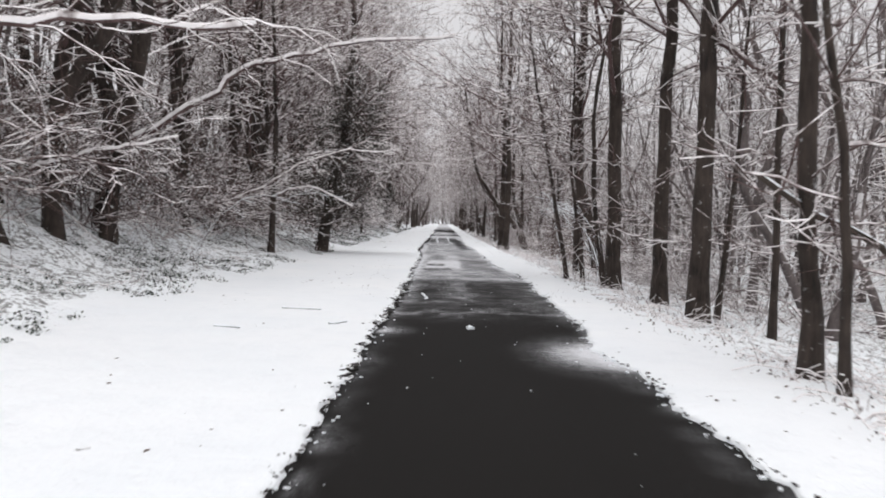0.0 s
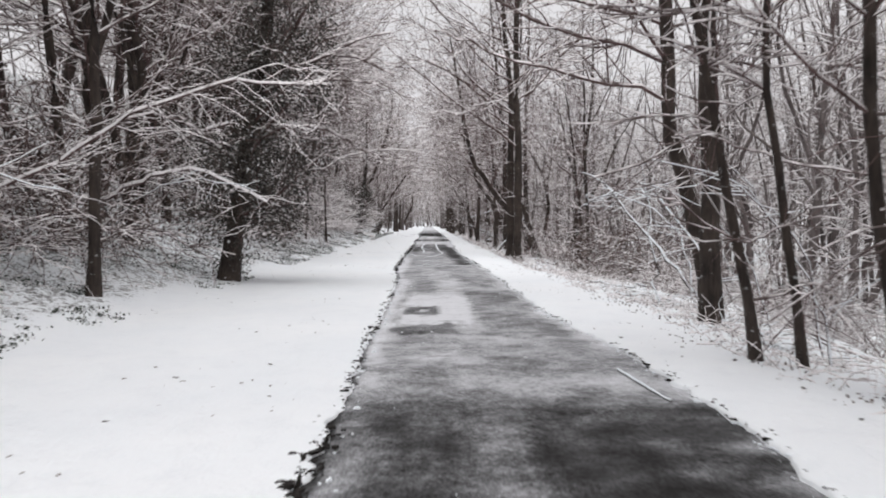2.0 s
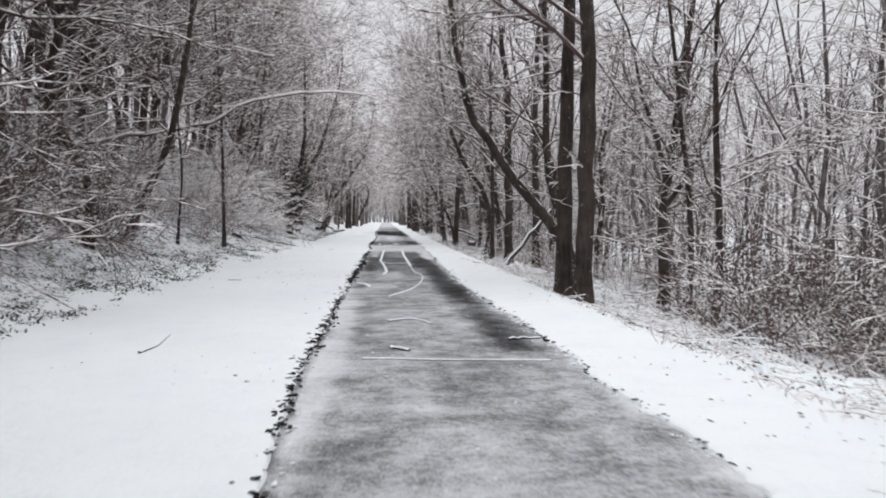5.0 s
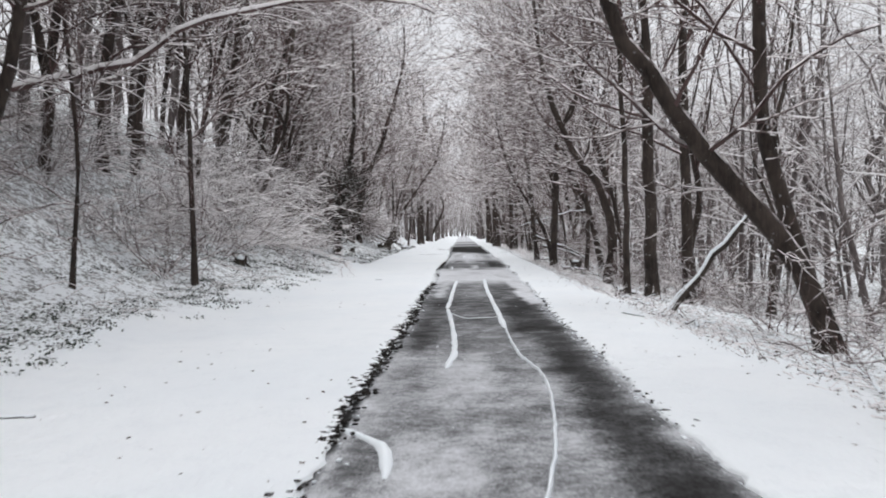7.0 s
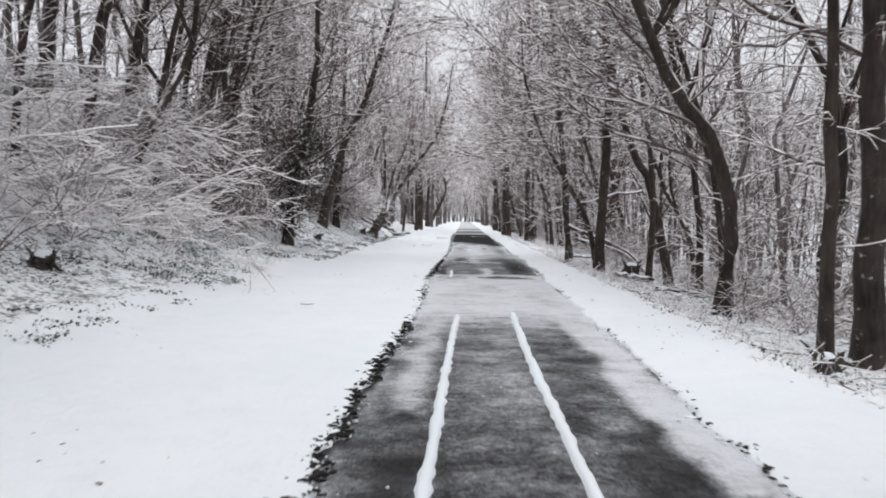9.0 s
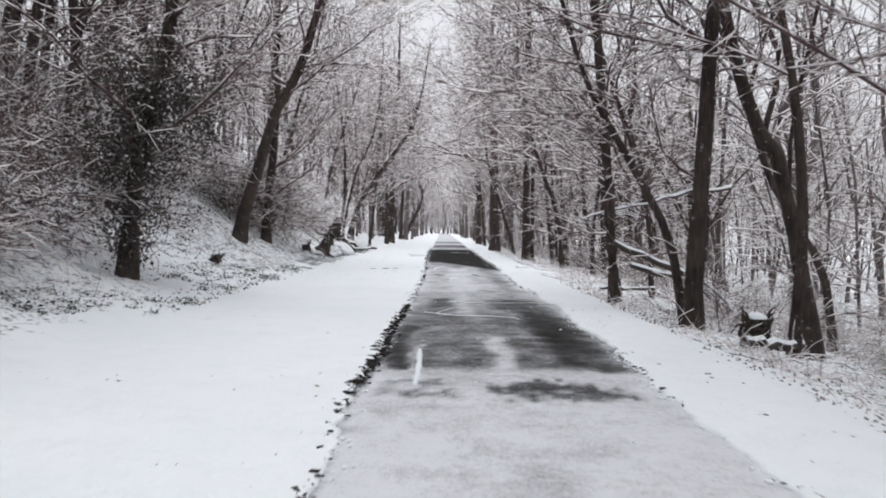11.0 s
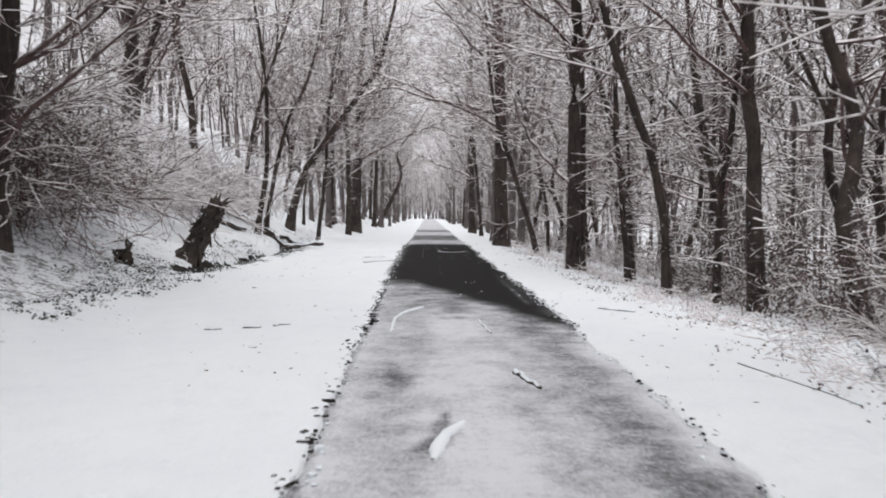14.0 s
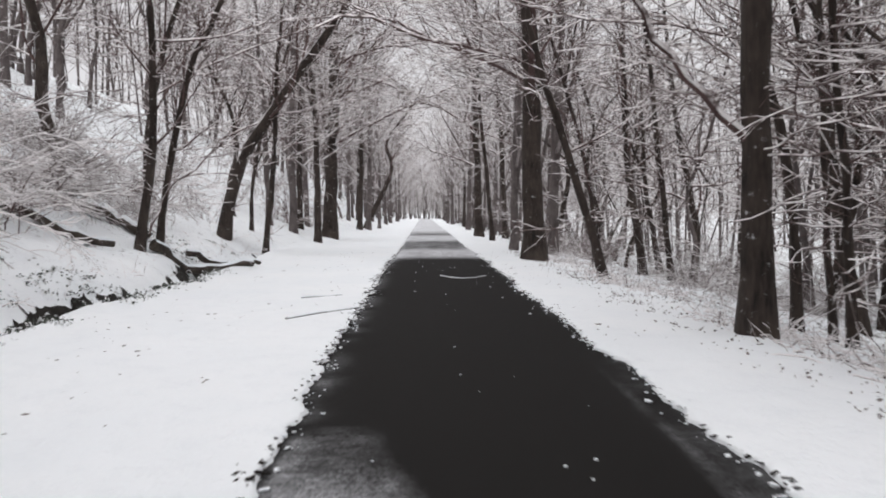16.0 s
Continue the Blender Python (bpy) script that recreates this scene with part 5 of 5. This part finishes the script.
build_stump(-6.9, 95.0, 0.10, 0.35, 10, "short dark broken stump in the snow", 65, 2)
build_stump(4.6, 69.5, 0.12, 0.25, 0, "dark low stump beside the path", 66, 3)

# ---- ridges of snow on the asphalt ----


def build_ridge(line, width, seed):
    rng = np.random.default_rng(seed)
    n = max(10, int(7 * sum(math.dist(a, b) for a, b in zip(line, line[1:]))))
    p = spline([(x, y, 0.0) for x, y in line], n)
    t, s, u = frames_along(p)
    p[:, 0] += rng.normal(0, 0.005, n)
    w = width * rng.uniform(0.75, 1.2, n) * np.minimum(1, np.minimum(np.arange(n), np.arange(n)[::-1]) / 2 + 0.3)
    zc = 0.012 * (1 - ((p[:, 0] - 0.69) / 1.6) ** 2)
    rows = [(-0.5, 0.001), (-0.36, 0.028), (-0.1, 0.045), (0.18, 0.042), (0.4, 0.025), (0.5, 0.001)]
    v = np.stack([p + s * (a * w)[:, None] + np.stack([0 * w, 0 * w, zc + 0.75 * h * np.minimum(1, w / width + 0.1)], 1) for a, h in rows], 1)
    tagged(new("snow_ridge", qmesh("snow_ridge", v.reshape(-1, 3), grid_quads(n, 6), SNOW)), "narrow raised ridge of snow along the asphalt", "snow ridge", "snow ridges")


build_ridge([(-0.3, 63.2), (-0.26, 64.9), (-0.24, 66.9), (-0.2, 69.6), (-0.15, 72.1)], 0.10, 71)
build_ridge([(-0.17, 56.2), (-0.09, 57.7), (-0.16, 60.4), (-0.28, 63.2)], 0.085, 72)
build_ridge([(0.72, 59.8), (0.72, 62.0), (0.70, 66.8), (0.71, 69.3), (0.76, 72.5)], 0.10, 73)
build_ridge([(-0.07, 50.0), (0.33, 51.1), (0.62, 52.4), (0.84, 54.3), (0.89, 55.8), (0.74, 57.3), (0.72, 59.8)], 0.035, 74)
build_ridge([(-1.0, 53.55), (-0.73, 53.2), (-0.57, 52.9), (-0.5, 52.2)], 0.09, 75)
build_ridge([(-0.26, 18.1), (-0.16, 17.4), (-0.12, 17.0), (-0.16, 16.8)], 0.06, 76)
build_ridge([(-0.44, 101.6), (-0.39, 103.3), (0.0, 104.4)], 0.055, 77)
build_ridge([(0.1, 96.3), (0.18, 96.8), (0.34, 97.2)], 0.10, 78)
build_ridge([(-0.41, 80.0), (-0.40, 81.0), (-0.43, 82.4)], 0.07, 79)


def boxes(rng, heap, x, y, z, size, flat, long=1.0):
    """Small rough lumps, some of them longer than wide."""
    n = len(x)
    c = np.array([(a, b, d) for a in (-1, 1) for b in (-1, 1) for d in (-1, 1)], float)
    v = c[None] * rng.uniform(0.45, 1.0, (n, 8, 3)) * (size[:, None, None] * np.array([1, 1, flat])) * np.where(np.arange(3) == 0, rng.uniform(1.0, long, n)[:, None, None], 1.0)
    a = rng.uniform(0, 6.3, n)[:, None]
    vx, vy = v[..., 0] * np.cos(a) - v[..., 1] * np.sin(a), v[..., 0] * np.sin(a) + v[..., 1] * np.cos(a)
    w = np.stack([vx + x[:, None], vy + y[:, None], v[..., 2] + z[:, None]], -1)
    q = np.array([(0, 1, 3, 2), (4, 6, 7, 5), (0, 4, 5, 1), (2, 3, 7, 6), (0, 2, 6, 4), (1, 5, 7, 3)])
    heap.add(w.reshape(-1, 3), (q[None] + 8 * np.arange(n)[:, None, None]).reshape(-1, 4))


def build_debris():
    rng = np.random.default_rng(15)
    # crumbs of dark soil and turf along the broken edges of the asphalt
    h = Heap()
    n = 4200
    y = rng.uniform(2, 134, n)
    y = y[rng.random(n) < 0.35 + 0.65 * (smooth_noise(y, 0 * y, 33, 1.2) > -0.1)]
    x = edge_left(y) - np.abs(rng.normal(0, 0.085, len(y))) + 0.03
    boxes(rng, h, x, y, np.full(len(y), 0.040), np.abs(rng.normal(0, 0.010, len(y))) + 0.003, 0.4, 2.6)
    y = np.concatenate([rng.uniform(53, 71, 1500), rng.uniform(80, 88, 700), rng.uniform(14, 21, 350), rng.uniform(40, 50, 400)])
    x = edge_left(y) - 0.02 + rng.normal(0, 0.055, len(y))
    boxes(rng, h, x, y, np.full(len(y), 0.034), np.abs(rng.normal(0, 0.012, len(y))) + 0.004, 0.5, 2.2)
    y = rng.uniform(2, 134, 3200)
    y = y[smooth_noise(y, 0 * y, 34, 2.0) > -0.15]
    x = edge_right(y) + np.abs(rng.normal(0, 0.10, len(y))) - 0.02
    boxes(rng, h, x, y, np.full(len(y), 0.035), np.abs(rng.normal(0, 0.007, len(y))) + 0.003, 0.5, 2.4)
    tagged(new("edge_crumbs", h.mesh("edge_crumbs", SOIL, False)), "dark crumbs of soil along the asphalt's edge", "soil crumbs", kind="stuff")
    # crumbs of snow on the asphalt
    h = Heap()
    y, x = rng.uniform(2, 134, 300), rng.uniform(ROAD_L, ROAD_R, 300)
    boxes(rng, h, x, y, np.full(300, 0.014), np.abs(rng.normal(0.0, 0.008, 300)) + 0.004, 0.5)
    y = rng.uniform(2, 134, 2600)
    side = rng.random(2600) < 0.4
    x = np.where(side, edge_left(y) + rng.normal(0.05, 0.05, 2600), edge_right(y) - rng.normal(0.03, 0.05, 2600))
    boxes(rng, h, x, y, np.full(2600, 0.016), np.abs(rng.normal(0.0, 0.009, 2600)) + 0.003, 0.5, 1.8)
    tagged(new("snow_crumbs", h.mesh("snow_crumbs", SNOW, False)), "small crumbs of snow on the asphalt", "snow crumbs", kind="stuff")
    # dead leaves and bits of bark on the verges
    h = Heap()
    n = 3600
    y = rng.uniform(3, 135, n)
    x = np.where(rng.random(n) < 0.5, -1.0 - rng.random(n) * 4.0, 2.3 + rng.random(n) * 1.9)
    keep = smooth_noise(x, y, 46, 1.7) + 0.7 * smooth_noise(x, y, 47, 0.5) > np.where(x < 0, np.where(y > 98, 0.0, 0.32), 0.1)
    x, y = x[keep], y[keep]
    n = len(x)
    boxes(rng, h, x, y, height(x, y) + 0.05, np.abs(rng.normal(0, 0.006, n)) + 0.003, 0.35, 3.0)
    tagged(new("leaf_bits", h.mesh("leaf_bits", DEAD, False)), "dead leaves and bark scattered on the snow", "leaf bits", kind="stuff")


def build_undergrowth():
    rng = np.random.default_rng(16)
    for sign, inner, n in ((1, 3.9, 10500), (-1, 5.9, 1100)):
        wood, snow = Heap(), Heap()
        for _ in range(n):
            y = rng.uniform(5, 137)
            if math.sin(y * 1.9) + math.sin(y * 0.83 + 1) + rng.normal(0, 0.9) < -0.6:
                continue
            x = sign * (inner + 0.25 * math.sin(y * 0.7) + rng.exponential(1.3) + (0.5 if sign > 0 and y > 103 else -0.45 if sign > 0 and 40 < y < 76 else 0))
            z = float(np.interp(x, PROFILE_X, PROFILE_Z)) - 0.2 * (x > 0 and 42 < y < 99) + 0.02
            p = wander(rng, (x, y, z), (rng.normal(0, 0.7), rng.normal(0, 0.7), rng.uniform(0.3, 1.3)), rng.uniform(0.12, 0.6) * (1.5 if rng.random() < 0.2 else 1), 3, 0.3, -0.32)
            twig(wood, snow, p, np.linspace(0.0055, 0.003, 4), 0.012)
        sprout(wood, snow)
        e = tagged(new("undergrowth"), "low snowy brush and bent stems along the verge", "undergrowth", kind="stuff")
        tagged(part("crown", wood.mesh("brush", PALE_TWIG), e), kind="stuff")
        tagged(part("branch_snow", snow.mesh("brush_snow", FLUFF), e), kind="stuff")
    # fallen leaves poking through the snow under the right-hand trees
    h = Heap()
    n = 1500
    y, x = rng.uniform(5, 137, n), 3.5 + rng.exponential(1.5, n)
    leaves(rng, h, np.stack([x, y, height(x, y) + 0.05], 1), 0.022, 14000, np.array([0.16, 0.16, 0.02]))
    tagged(new("leaf_litter", h.mesh("leaf_litter", DEAD, False)), "brown fallen leaves poking through the snow", "leaf litter", kind="stuff")
    # ground ivy on the bank
    h = Heap()
    n = 6000
    y, x = rng.uniform(10, 136, n), -4.9 - 3.4 * rng.random(n)
    keep = smooth_noise(x * 1.5, y * 0.7, 44, 1.6) + 0.5 * smooth_noise(x, y, 45, 0.5) > np.where((y > 40) & (y < 86), -0.1, np.where(y < 108, 0.1, 0.35))
    x, y = x[keep], y[keep]
    c = np.stack([x, y, height(x, y) + 0.055], 1)
    leaves(rng, h, c, 0.027, 52000, np.array([0.09, 0.09, 0.03]))
    tagged(new("ground_ivy", h.mesh("ground_ivy", COVER, False)), "low green ivy leaves half buried in snow", "ivy", kind="stuff")


def build_ditch():
    """The narrow wet ditch at the foot of the bank."""
    rng = np.random.default_rng(17)
    y = np.arange(109.5, 134, 0.1)
    w = 0.055 + 0.035 * smooth_noise(y, 0 * y, 41, 0.7) + 0.02 * smooth_noise(y, 0 * y, 42, 0.15)
    x = ditch_x(y) - 0.06
    v = np.stack([np.stack([x + a * w, y, height(x + a * w, y) + 0.07], 1) for a in (-3.6, -2.8, -1.9, -1.0, 0.0)], 1)
    v[..., 2] += rng.normal(0, 0.012, v.shape[:2]) - 0.08 * (smooth_noise(y, 0 * y, 43, 0.9) > 0.45)[:, None]
    tagged(new("ditch", qmesh("ditch", v.reshape(-1, 3), grid_quads(len(y), 5), SOIL)), "narrow dark wet ditch under the snowy bank", "ditch", kind="structure")


build_debris()
build_ditch()
build_undergrowth()
lump = Heap()
boxes(np.random.default_rng(3), lump, np.array([0.0, 0.06, 0.02]), np.array([0.0, 0.03, -0.04]), np.array([0.045, 0.04, 0.07]), np.array([0.06, 0.05, 0.045]), 0.8)
clod = tagged(new("snow_clod", lump.mesh("snow_clod", SNOW, False)), "small clod of dirty snow on the black asphalt", "snow clod")
clod.matrix_basis = pose(0.6, 12.6, 0.0) @ Matrix.Diagonal((0.75, 0.75, 0.75, 1))
